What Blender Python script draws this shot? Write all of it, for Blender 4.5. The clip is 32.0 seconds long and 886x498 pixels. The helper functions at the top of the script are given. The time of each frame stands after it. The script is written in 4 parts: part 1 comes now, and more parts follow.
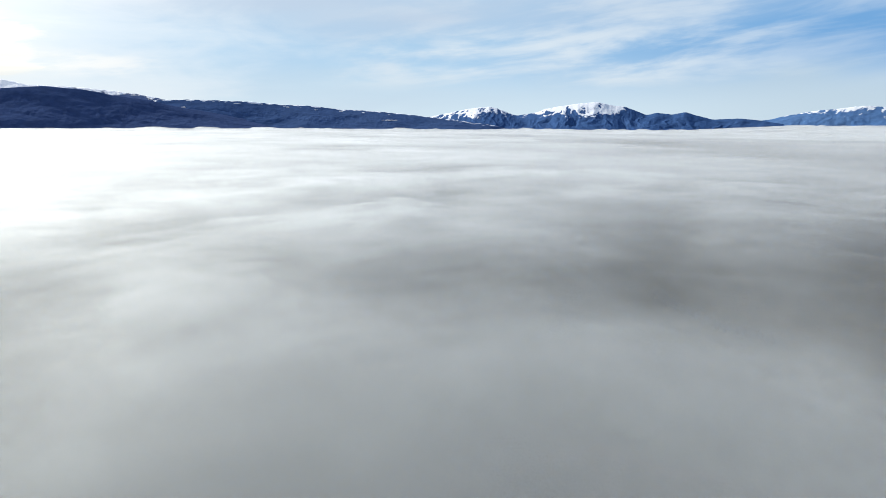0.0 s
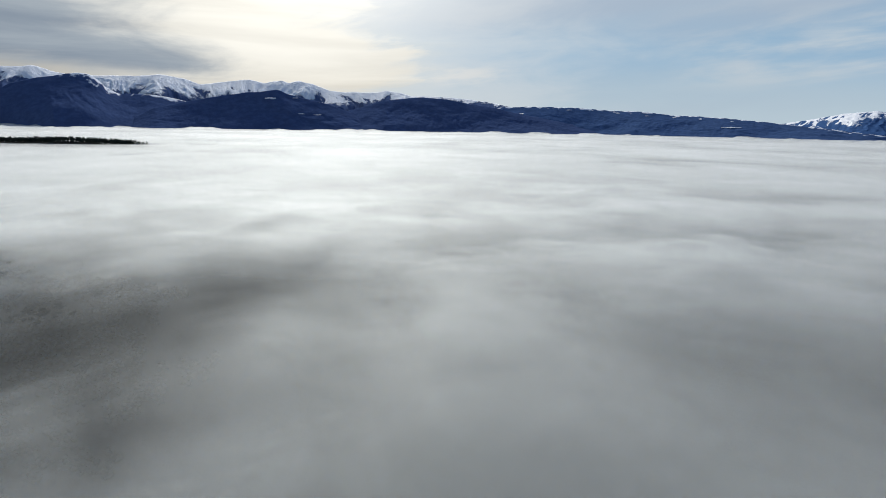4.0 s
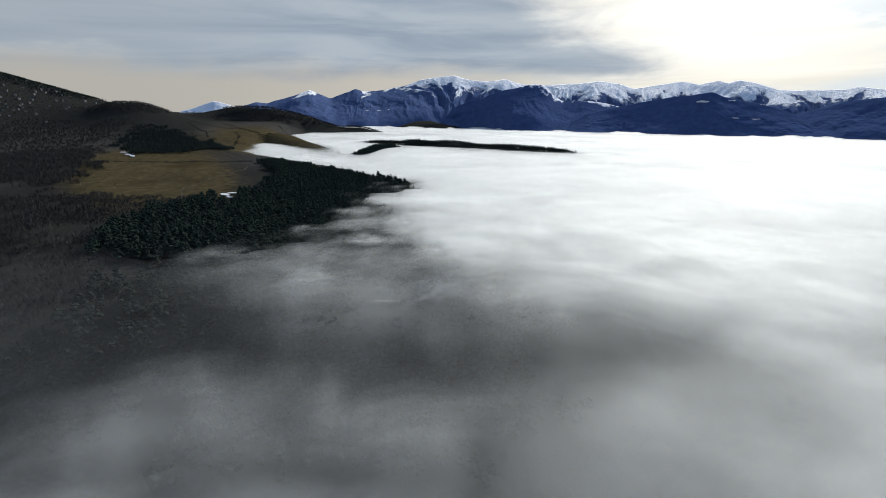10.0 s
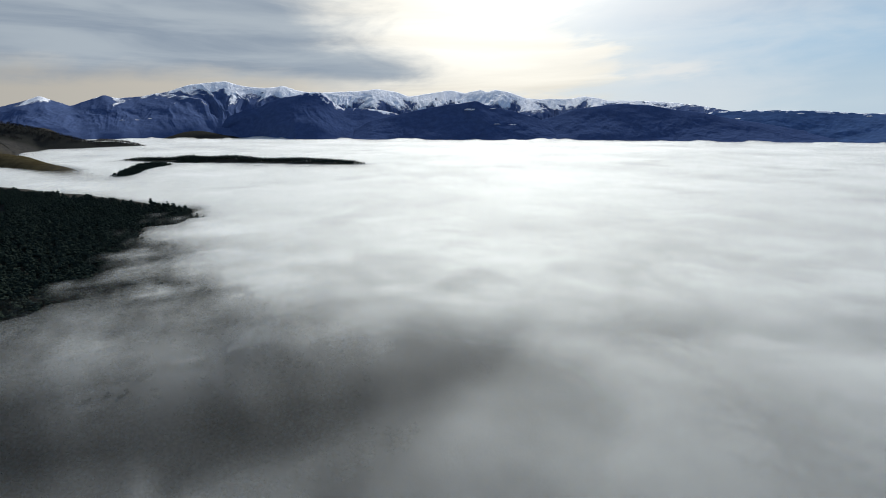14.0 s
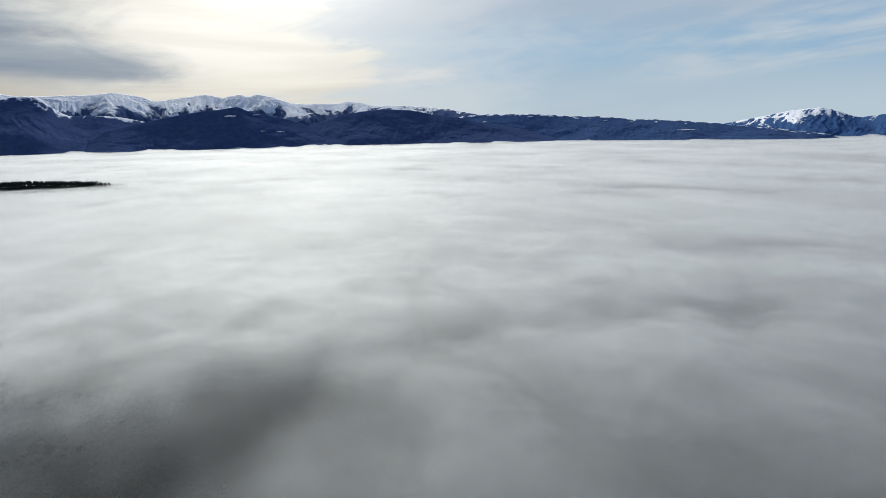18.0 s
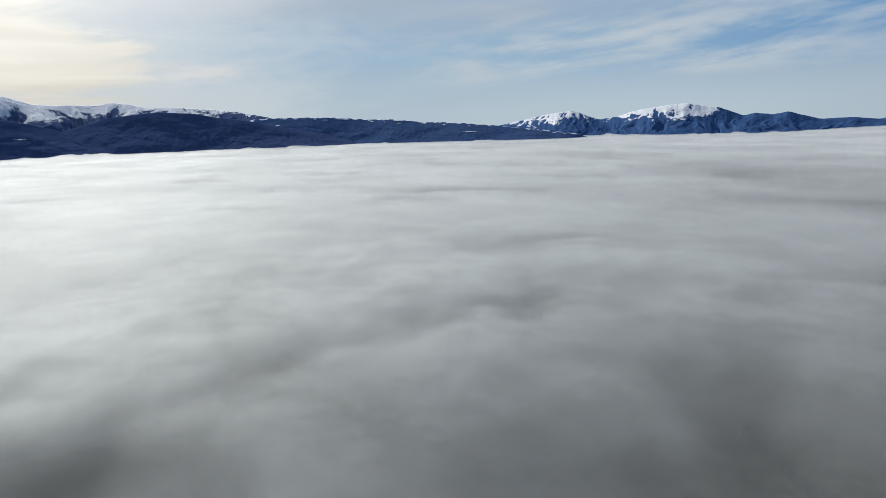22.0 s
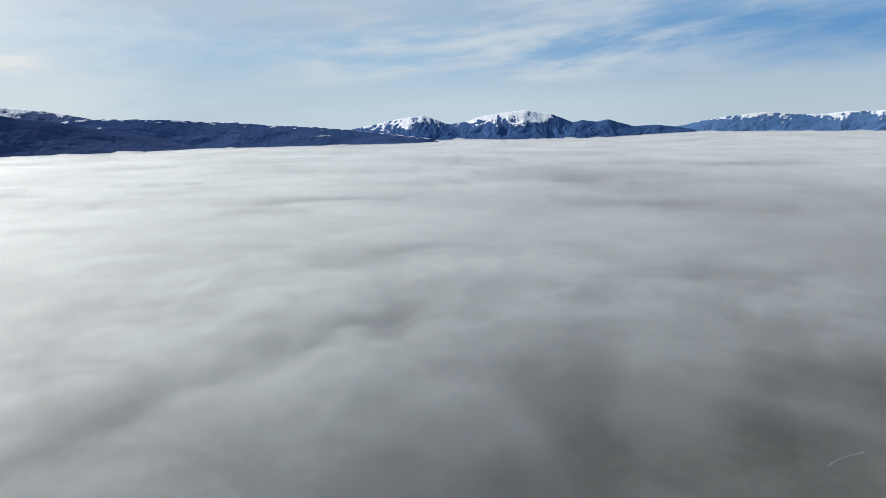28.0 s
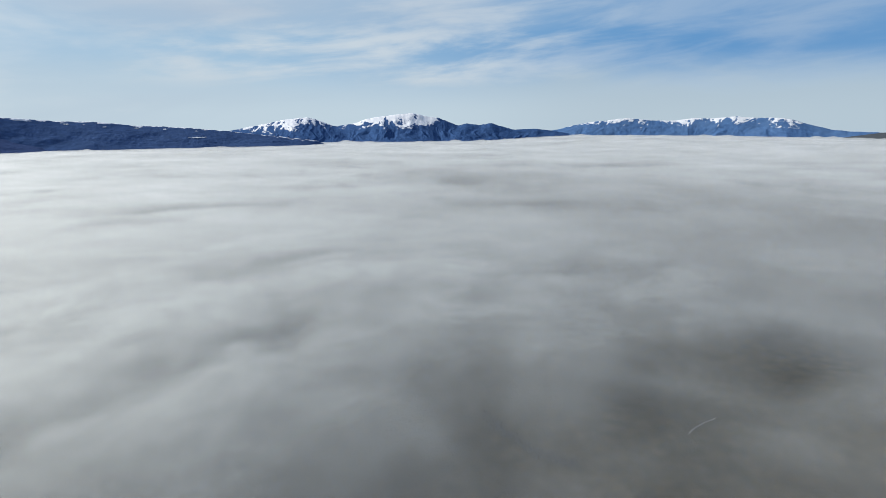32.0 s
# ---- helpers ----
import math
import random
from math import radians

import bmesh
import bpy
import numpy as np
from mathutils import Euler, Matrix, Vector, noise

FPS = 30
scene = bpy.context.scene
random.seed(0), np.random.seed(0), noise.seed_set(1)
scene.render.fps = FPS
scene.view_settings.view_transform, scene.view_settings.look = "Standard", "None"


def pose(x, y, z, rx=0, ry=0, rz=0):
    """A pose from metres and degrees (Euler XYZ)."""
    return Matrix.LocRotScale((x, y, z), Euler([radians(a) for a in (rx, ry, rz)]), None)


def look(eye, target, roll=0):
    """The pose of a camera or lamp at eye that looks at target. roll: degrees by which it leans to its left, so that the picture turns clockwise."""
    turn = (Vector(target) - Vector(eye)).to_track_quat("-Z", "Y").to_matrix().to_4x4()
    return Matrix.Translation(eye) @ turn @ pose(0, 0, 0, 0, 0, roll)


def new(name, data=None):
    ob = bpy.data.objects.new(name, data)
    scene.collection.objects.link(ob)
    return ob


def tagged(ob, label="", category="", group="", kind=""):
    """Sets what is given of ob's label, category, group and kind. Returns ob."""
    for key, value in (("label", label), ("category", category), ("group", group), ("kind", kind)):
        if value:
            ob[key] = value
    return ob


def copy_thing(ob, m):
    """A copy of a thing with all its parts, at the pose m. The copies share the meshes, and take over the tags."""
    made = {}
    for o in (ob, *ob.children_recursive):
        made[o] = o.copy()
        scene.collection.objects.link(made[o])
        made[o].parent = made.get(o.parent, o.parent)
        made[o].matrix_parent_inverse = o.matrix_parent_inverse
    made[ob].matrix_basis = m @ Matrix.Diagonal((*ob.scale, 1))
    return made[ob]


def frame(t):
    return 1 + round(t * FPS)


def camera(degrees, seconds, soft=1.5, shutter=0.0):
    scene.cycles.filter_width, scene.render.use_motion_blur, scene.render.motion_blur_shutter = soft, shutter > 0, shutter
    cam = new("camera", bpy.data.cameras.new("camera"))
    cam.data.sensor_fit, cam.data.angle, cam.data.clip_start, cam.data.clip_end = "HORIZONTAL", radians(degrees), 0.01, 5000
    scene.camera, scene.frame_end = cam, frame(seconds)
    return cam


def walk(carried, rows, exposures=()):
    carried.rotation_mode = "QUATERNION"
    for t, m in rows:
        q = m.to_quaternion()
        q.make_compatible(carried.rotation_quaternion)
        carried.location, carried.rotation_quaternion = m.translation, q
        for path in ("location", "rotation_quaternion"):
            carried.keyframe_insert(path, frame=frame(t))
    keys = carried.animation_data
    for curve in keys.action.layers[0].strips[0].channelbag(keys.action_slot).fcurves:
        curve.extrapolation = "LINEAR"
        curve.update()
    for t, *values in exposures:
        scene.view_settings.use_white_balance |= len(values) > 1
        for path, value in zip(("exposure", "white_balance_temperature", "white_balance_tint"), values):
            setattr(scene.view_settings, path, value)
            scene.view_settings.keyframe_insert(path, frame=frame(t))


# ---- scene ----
# ---- camera ----
cam = camera(80.54, 32.0, soft=0.8)
# seconds, place, heading to the left of north, pitch, roll
ROWS = [
    (0.0, 4.13, -3.70, 43.36, 0.20, -13.66, 0.60),
    (0.5, 4.28, -3.14, 44.66, 2.97, -13.70, 0.60),
    (1.0, 4.43, -2.27, 46.08, 5.98, -13.69, 0.61),
    (1.5, 4.57, -1.17, 47.60, 9.11, -13.74, 0.71),
    (2.0, 4.68, 0.08, 49.22, 12.71, -13.74, 0.70),
    (2.5, 4.76, 1.43, 50.93, 16.51, -13.66, 0.79),
    (3.0, 4.81, 2.81, 52.72, 24.41, -13.70, 0.99),
    (3.5, 4.81, 4.17, 54.58, 29.31, -13.69, 1.08),
    (5.5, 4.39, 8.85, 62.59, 51.42, -14.10, 0.93),
    (6.0, 4.17, 9.70, 64.70, 56.94, -14.18, 1.02),
    (6.5, 3.92, 10.40, 66.84, 62.53, -14.34, 0.98),
    (7.0, 3.63, 10.93, 69.00, 68.07, -14.44, 0.94),
    (7.5, 3.31, 11.30, 71.19, 71.06, -14.48, 0.89),
    (8.0, 2.96, 11.50, 73.39, 72.81, -14.52, 0.85),
    (8.5, 2.59, 11.54, 75.61, 74.57, -14.53, 0.83),
    (9.0, 2.21, 11.42, 77.83, 75.07, -14.50, 0.80),
    (9.5, 1.81, 11.16, 80.05, 74.85, -14.52, 0.75),
    (10.0, 1.41, 10.76, 82.27, 77.35, -14.47, 0.70),
    (10.5, 1.01, 10.24, 84.48, 77.79, -14.39, 0.65),
    (11.0, 0.61, 9.60, 86.69, 75.61, -14.33, 0.65),
    (11.5, 0.22, 8.87, 88.88, 71.07, -14.26, 0.61),
    (12.0, -0.15, 8.06, 91.06, 67.13, -14.16, 0.57),
    (12.5, -0.50, 7.18, 93.22, 64.57, -14.06, 0.48),
    (13.0, -0.84, 6.25, 95.37, 61.04, -13.97, 0.34),
    (13.5, -1.14, 5.28, 97.48, 57.65, -13.90, 0.20),
    (15.5, -2.07, 1.33, 105.68, 45.86, -13.67, -0.45),
    (16.0, -2.22, 0.38, 107.65, 42.44, -13.68, -0.57),
    (16.5, -2.33, -0.53, 109.59, 38.93, -13.68, -0.71),
    (17.0, -2.42, -1.38, 111.49, 36.37, -13.69, -0.79),
    (17.5, -2.47, -2.18, 113.35, 33.37, -13.73, -0.89),
    (18.0, -2.49, -2.91, 115.17, 30.44, -13.70, -0.86),
    (18.5, -2.48, -3.58, 116.95, 27.09, -13.72, -0.98),
    (19.0, -2.45, -4.17, 118.68, 24.70, -13.73, -0.93),
    (19.5, -2.39, -4.69, 120.37, 22.14, -13.74, -0.97),
    (20.0, -2.32, -5.13, 122.02, 19.03, -13.77, -1.01),
    (20.5, -2.23, -5.50, 123.62, 16.13, -13.81, -1.09),
    (21.0, -2.13, -5.79, 125.17, 13.23, -13.83, -1.13),
    (21.5, -2.03, -6.01, 126.67, 10.68, -13.87, -1.12),
    (22.0, -1.92, -6.17, 128.12, 9.00, -13.94, -1.12),
    (22.5, -1.82, -6.27, 129.52, 7.44, -13.95, -1.02),
    (23.0, -1.73, -6.32, 130.86, 6.38, -13.98, -0.99),
    (23.5, -1.65, -6.32, 132.15, 4.48, -14.02, -0.99),
    (24.0, -1.59, -6.29, 133.38, 2.50, -14.00, -0.94),
    (24.5, -1.55, -6.23, 134.56, 1.59, -13.99, -0.90),
    (25.0, -1.54, -6.16, 135.67, 0.51, -13.99, -0.94),
    (25.5, -1.56, -6.08, 136.72, -0.68, -13.99, -0.78),
    (27.5, -1.94, -5.88, 140.29, -5.73, -13.92, -0.51),
    (28.0, -2.12, -5.91, 141.01, -6.71, -13.89, -0.40),
    (28.5, -2.32, -5.98, 141.66, -8.12, -13.82, -0.41),
    (29.0, -2.55, -6.10, 142.24, -9.66, -13.78, -0.30),
    (29.5, -2.79, -6.28, 142.73, -10.97, -13.79, -0.20),
    (30.0, -3.03, -6.50, 143.15, -12.80, -13.78, -0.12),
    (30.5, -3.28, -6.77, 143.49, -14.76, -13.76, -0.07),
    (31.0, -3.51, -7.09, 143.74, -16.59, -13.72, 0.05),
    (31.5, -3.70, -7.44, 143.91, -17.78, -13.68, 0.10),
    (32.0, -3.84, -7.80, 143.98, -18.88, -13.68, 0.30),
]
EXPOSURES = [(0.0, 0.3), (2.0, -0.12), (3.5, -0.17), (7.0, 0.01), (9.0, 0.11), (11.0, 0.11), (13.0, 0.05), (19.0, -0.18), (23.0, -0.22), (25.0, -0.12), (32.0, 0.02)]
walk(cam, [(t, pose(x, y, z, 90 + pitch, 0, yaw) @ pose(0, 0, 0, 0, 0, roll)) for t, x, y, z, yaw, pitch, roll in ROWS], EXPOSURES)

# ---- light ----
SUN_AZ, SUN_EL = 47.0, 28.0   # degrees left of north, degrees above the horizon
SUN_DIR = Vector((-math.sin(radians(SUN_AZ)) * math.cos(radians(SUN_EL)), math.cos(radians(SUN_AZ)) * math.cos(radians(SUN_EL)), math.sin(radians(SUN_EL))))
sun = new("sun", bpy.data.lights.new("sun", "SUN"))
sun.data.energy, sun.data.angle, sun.data.color = 4.8, radians(1.5), (1.0, 0.96, 0.895)
sun.matrix_world = look(SUN_DIR * 300, (0, 0, 0))


class Tree:
    """Short hand for node trees."""

    def __init__(self, tree):
        self.tree = tree
        tree.nodes.clear()

    def add(self, kind, ins=None, **sets):
        n = self.tree.nodes.new(kind)
        if "operation" in sets:
            n.operation = sets["operation"]
        if "use_clamp" in sets:
            n.use_clamp = sets["use_clamp"]
        if "interpolation_type" in sets:
            n.interpolation_type = sets["interpolation_type"]
        if "data_type" in sets:
            n.data_type = sets["data_type"]
        if "attribute_name" in sets:
            n.attribute_name = sets["attribute_name"]
        if "noise_dimensions" in sets:
            n.noise_dimensions = sets["noise_dimensions"]
        if "sky_type" in sets:
            n.sky_type = sets["sky_type"]
        if "sun_disc" in sets:
            n.sun_disc = sets["sun_disc"]
        if "sun_elevation" in sets:
            n.sun_elevation = sets["sun_elevation"]
        if "sun_rotation" in sets:
            n.sun_rotation = sets["sun_rotation"]
        if "altitude" in sets:
            n.altitude = sets["altitude"]
        if "air_density" in sets:
            n.air_density = sets["air_density"]
        if "dust_density" in sets:
            n.dust_density = sets["dust_density"]
        if "ozone_density" in sets:
            n.ozone_density = sets["ozone_density"]
        for k, v in (ins or {}).items():
            self.put(n.inputs[k], v)
        return n

    def put(self, socket, v):
        if isinstance(v, bpy.types.NodeSocket):
            self.tree.links.new(v, socket)
        elif isinstance(v, bpy.types.Node):
            self.tree.links.new(v.outputs[0], socket)
        else:
            if socket.type == "RGBA" and len(v) == 3:
                v = (*v, 1)
            socket.default_value = v

    def math(self, op, a, b=0.0, c=None, clamp=False):
        n = self.add("ShaderNodeMath", {0: a, 1: b}, operation=op, use_clamp=clamp)
        if c is not None:
            self.put(n.inputs[2], c)
        return n.outputs[0]

    def vec(self, op, a, b=(0, 0, 0)):
        n = self.add("ShaderNodeVectorMath", {0: a, 1: b}, operation=op)
        return n.outputs["Value"] if op in ("DOT_PRODUCT", "LENGTH") else n.outputs[0]

    def ramp(self, x, a, b, lo=0.0, hi=1.0, smooth=True):
        n = self.add("ShaderNodeMapRange", {"Value": x, "From Min": a, "From Max": b, "To Min": lo, "To Max": hi},
                     interpolation_type="SMOOTHSTEP" if smooth else "LINEAR")
        return n.outputs[0]

    def mix(self, f, a, b):
        n = self.add("ShaderNodeMix", data_type="RGBA")
        for i, v in ((0, f), (6, a), (7, b)):
            self.put(n.inputs[i], v)
        return n.outputs[2]

    def noise(self, vector, scale, detail=4.0, rough=0.55, distort=0.0):
        n = self.add("ShaderNodeTexNoise", {"Vector": vector, "Scale": scale, "Detail": detail, "Roughness": rough, "Distortion": distort})
        return n.outputs[0]


def build_world():
    world = bpy.data.worlds.new("winter_sky")
    scene.world = world
    world.use_nodes = True
    t = Tree(world.node_tree)
    sky = t.add("ShaderNodeTexSky", sky_type="NISHITA", sun_disc=False, sun_elevation=radians(SUN_EL), sun_rotation=radians(-SUN_AZ),
                altitude=900.0, air_density=1.0, dust_density=0.6, ozone_density=2.0)
    d = t.add("ShaderNodeTexCoord").outputs["Generated"]
    xyz = t.add("ShaderNodeSeparateXYZ", {0: d})
    z = t.math("MAXIMUM", xyz.outputs[2], 0.0)
    grey = lambda f: t.add("ShaderNodeCombineXYZ", {0: f, 1: f, 2: f})
    # bearing to the left of north and height over the horizon, in degrees
    az = t.math("MULTIPLY", t.math("ARCTAN2", t.math("MULTIPLY", xyz.outputs[0], -1.0), xyz.outputs[1]), 57.296)
    el = t.math("MULTIPLY", t.math("ARCSINE", z), 57.296)
    sunward = t.math("MAXIMUM", t.vec("DOT_PRODUCT", d, SUN_DIR), 0.0)
    west = t.vec("DOT_PRODUCT", d, Vector((-math.sin(radians(112)), math.cos(radians(112)), 0)))

    def drift(scale_az, scale_el, slant, detail, rough, distort, seed):
        """Cloud noise drawn out along the horizon, rising to the north-east by the slant."""
        v = t.math("ADD", el, t.math("MULTIPLY", az, slant))
        at = t.add("ShaderNodeCombineXYZ", {0: t.math("MULTIPLY", az, scale_az), 1: t.math("MULTIPLY", v, scale_el), 2: seed})
        return t.noise(at, 1.0, detail, rough, distort)

    rag = t.math("SUBTRACT", drift(0.085, 0.30, 0.05, 6.0, 0.58, 0.4, 3.0), 0.5)
    bars = drift(0.040, 0.42, 0.02, 5.0, 0.55, 0.5, 9.0)
    comb = drift(0.075, 0.38, 0.09, 5.0, 0.56, 0.25, 14.0)
    broad = drift(0.035, 0.16, 0.12, 3.0, 0.5, 0.3, 21.0)
    # clear sky: pale at the horizon, deeper blue towards the east
    blue = t.mix(t.ramp(az, 12.0, -50.0), BLUE_NORTH, BLUE_EAST)
    blue = t.mix(t.ramp(el, 0.5, 7.5), (0.55, 0.67, 0.755), blue)
    # torn bars of cirrus in the north, a grey veil above them
    cirrus = t.math("MULTIPLY", t.ramp(comb, 0.38, 0.66), t.math("MULTIPLY", t.ramp(az, 20.0, 4.0), t.ramp(el, 2.5, 4.5)))
    cirrus = t.math("MULTIPLY", cirrus, t.ramp(az, -46.0, -14.0, 0.25, 0.85))
    blue = t.mix(cirrus, blue, (0.61, 0.68, 0.735))
    top = t.math("ADD", t.math("MULTIPLY", t.ramp(el, 6.5, 10.5), t.ramp(az, -25.0, 18.0, 0.35, 0.9)), t.math("MULTIPLY", t.math("SUBTRACT", broad, 0.5), 1.6), clamp=True)
    blue = t.mix(t.math("MULTIPLY", top, t.ramp(az, -58.0, 20.0, 0.55, 0.95)), blue, (0.42, 0.52, 0.645))
    low_veil = t.math("MULTIPLY", t.ramp(t.math("ADD", el, t.math("MULTIPLY", rag, 5.0)), 6.5, 2.5), t.ramp(az, -14.0, -40.0, 0.25, 0.75))
    blue = t.mix(low_veil, blue, (0.425, 0.53, 0.61))
    # a torn tail trails off the bank
    tail = t.math("MULTIPLY", t.math("MULTIPLY", t.ramp(az, 23.0, 32.0), t.ramp(t.math("ABSOLUTE", t.math("SUBTRACT", el, 4.6)), 1.6, 0.2)), t.ramp(comb, 0.42, 0.6))
    blue = t.mix(tail, blue, (0.74, 0.75, 0.74))
    # the bright bank before the sun, with a ragged northern edge
    brim = t.math("ADD", az, t.math("ADD", t.math("MULTIPLY", rag, 34.0), t.math("MULTIPLY", t.math("ABSOLUTE", t.math("SUBTRACT", el, 5.5)), -0.9)))
    bank = t.ramp(brim, 30.0, 44.0)
    thin = t.math("MULTIPLY", t.ramp(t.math("ADD", az, t.math("MULTIPLY", rag, 40.0)), 12.0, 34.0), 0.6)
    pale = t.mix(t.ramp(el, 1.5, 6.5), (0.76, 0.73, 0.65), (0.88, 0.865, 0.80))
    pale = t.vec("MULTIPLY", pale, grey(t.ramp(bars, 0.3, 0.7, 0.90, 1.08)))
    low = t.mix(t.math("MAXIMUM", bank, thin), blue, t.mix(bank, (0.68, 0.725, 0.76), pale))
    # the grey deck in the west stops short of the horizon over a warm pale strip
    deck = t.math("MULTIPLY", t.ramp(t.math("ADD", az, t.math("ADD", t.math("MULTIPLY", rag, 24.0), t.math("MULTIPLY", t.math("SUBTRACT", el, 7.0), -1.5))), 53.0, 69.0),
                  t.ramp(t.math("ADD", el, t.math("MULTIPLY", rag, 4.5)), 2.6, 5.6))
    slate = t.mix(t.ramp(bars, 0.34, 0.68), (0.265, 0.325, 0.405), (0.40, 0.46, 0.52))
    slate = t.mix(t.ramp(az, 84.0, 112.0, 0.0, 0.6), slate, (0.32, 0.37, 0.42))
    strip = t.mix(t.ramp(az, 64.0, 110.0), (0.57, 0.54, 0.48), (0.42, 0.405, 0.37))
    low = t.mix(t.math("MULTIPLY", t.ramp(az, 60.0, 72.0), t.ramp(el, 6.5, 4.0)), low, strip)
    low = t.mix(deck, low, slate)
    # high sky: thin broken cloud
    inv = t.math("DIVIDE", 1.0, t.math("ADD", z, 0.10))
    flat = t.vec("MULTIPLY", d, t.add("ShaderNodeCombineXYZ", {0: inv, 1: inv, 2: 0.0}))
    turn = t.add("ShaderNodeMapping", {"Vector": flat, "Rotation": (0, 0, radians(28)), "Scale": (0.75, 1.2, 1.0), "Location": (1.3, 0.4, 0)})
    cover = t.ramp(t.math("ADD", t.noise(turn, 0.75, 5.0, 0.52, 0.6), t.math("MULTIPLY", west, 0.24)), 0.38, 0.72)
    veil = t.mix(t.ramp(west, -0.2, 0.75), (0.60, 0.66, 0.71), (0.30, 0.36, 0.44))
    high = t.vec("MULTIPLY", sky.outputs[0], (SKY_GAIN * 0.62, SKY_GAIN * 0.86, SKY_GAIN * 1.12))
    high = t.mix(cover, high, veil)
    final = t.mix(t.ramp(el, 11.5, 22.0), low, high)
    # glow of the veiled sun
    clear = t.math("SUBTRACT", 1.0, t.math("MULTIPLY", deck, 0.75))
    wide = t.vec("MULTIPLY", (0.30, 0.28, 0.235), grey(t.math("MULTIPLY", t.math("POWER", sunward, 14.0), clear)))
    core = t.vec("MULTIPLY", (1.5, 1.45, 1.35), grey(t.math("MULTIPLY", t.math("POWER", sunward, 42.0), clear)))
    final = t.vec("ADD", t.vec("ADD", final, wide), core)
    bg = t.add("ShaderNodeBackground", {"Color": final, "Strength": 1.0})
    t.add("ShaderNodeOutputWorld", {"Surface": bg.outputs[0]})


BLUE_NORTH, BLUE_EAST = (0.335, 0.52, 0.70), (0.115, 0.295, 0.57)
SKY_GAIN = 0.10
build_world()


# ---- materials ----
def material(name):
    m = bpy.data.materials.new(name)
    m.use_nodes = True
    return m, Tree(m.node_tree)


def finish(t, color, rough=0.9, bump=None, height=1.0, spec=0.2):
    ins = {"Base Color": color, "Roughness": rough, "Specular IOR Level": spec}
    if bump is not None:
        ins["Normal"] = t.add("ShaderNodeBump", {"Height": bump, "Strength": 1.0, "Distance": height}).outputs[0]
    b = t.add("ShaderNodeBsdfPrincipled", ins)
    t.add("ShaderNodeOutputMaterial", {"Surface": b.outputs[0]})


def mountain_material(name, forest, rock, relief=2.5, fine_scale=0.03):
    """Forested slopes with snow and bare rock above, by the share of snow stored on the range."""
    m, t = material(name)
    p = t.add("ShaderNodeNewGeometry").outputs["Position"]
    n_up = t.add("ShaderNodeSeparateXYZ", {0: t.add("ShaderNodeNewGeometry").outputs["Normal"]}).outputs[2]
    stored = t.add("ShaderNodeAttribute", attribute_name="snow").outputs["Fac"]
    big = t.noise(p, 0.0045, 5.0, 0.6)
    fine = t.noise(p, fine_scale, 6.0, 0.65)
    share = t.math("ADD", stored, t.math("MULTIPLY", t.math("SUBTRACT", fine, 0.5), 0.7))
    snow = t.ramp(share, 0.30, 0.70)
    bare = t.math("ADD", t.ramp(fine, 0.55, 0.72, 0.0, 0.45), t.ramp(n_up, 0.42, 0.24, 0.0, 0.6), clamp=True)
    bare = t.math("MULTIPLY", bare, t.ramp(share, 1.6, 0.6))
    wood = t.mix(t.ramp(fine, 0.35, 0.7), forest, tuple(c * 1.3 for c in forest))
    wood = t.mix(t.ramp(big, 0.42, 0.7, 0.0, 0.3), wood, rock)
    snowy = t.mix(bare, (0.80, 0.83, 0.87), rock)
    finish(t, t.mix(snow, wood, snowy), 0.9, t.math("MULTIPLY", fine, t.ramp(snow, 0.0, 1.0, 0.06, 1.0)), relief, 0.0)
    return m


# distance haze is put into the forest and rock colours, range by range
HAZED_FOREST = (0.060, 0.090, 0.180)
M_SNOW_RANGE = mountain_material("snowy_range", HAZED_FOREST, (0.055, 0.085, 0.165), 15.0, 0.024)
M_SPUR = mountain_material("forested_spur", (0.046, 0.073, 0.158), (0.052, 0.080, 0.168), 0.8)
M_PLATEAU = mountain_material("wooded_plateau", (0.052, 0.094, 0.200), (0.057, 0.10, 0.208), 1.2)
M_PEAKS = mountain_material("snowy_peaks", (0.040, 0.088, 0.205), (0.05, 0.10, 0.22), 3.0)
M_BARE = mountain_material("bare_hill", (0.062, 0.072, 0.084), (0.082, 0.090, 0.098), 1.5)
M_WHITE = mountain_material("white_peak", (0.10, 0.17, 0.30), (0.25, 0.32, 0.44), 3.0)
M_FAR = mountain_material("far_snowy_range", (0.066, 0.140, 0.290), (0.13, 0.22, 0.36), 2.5)


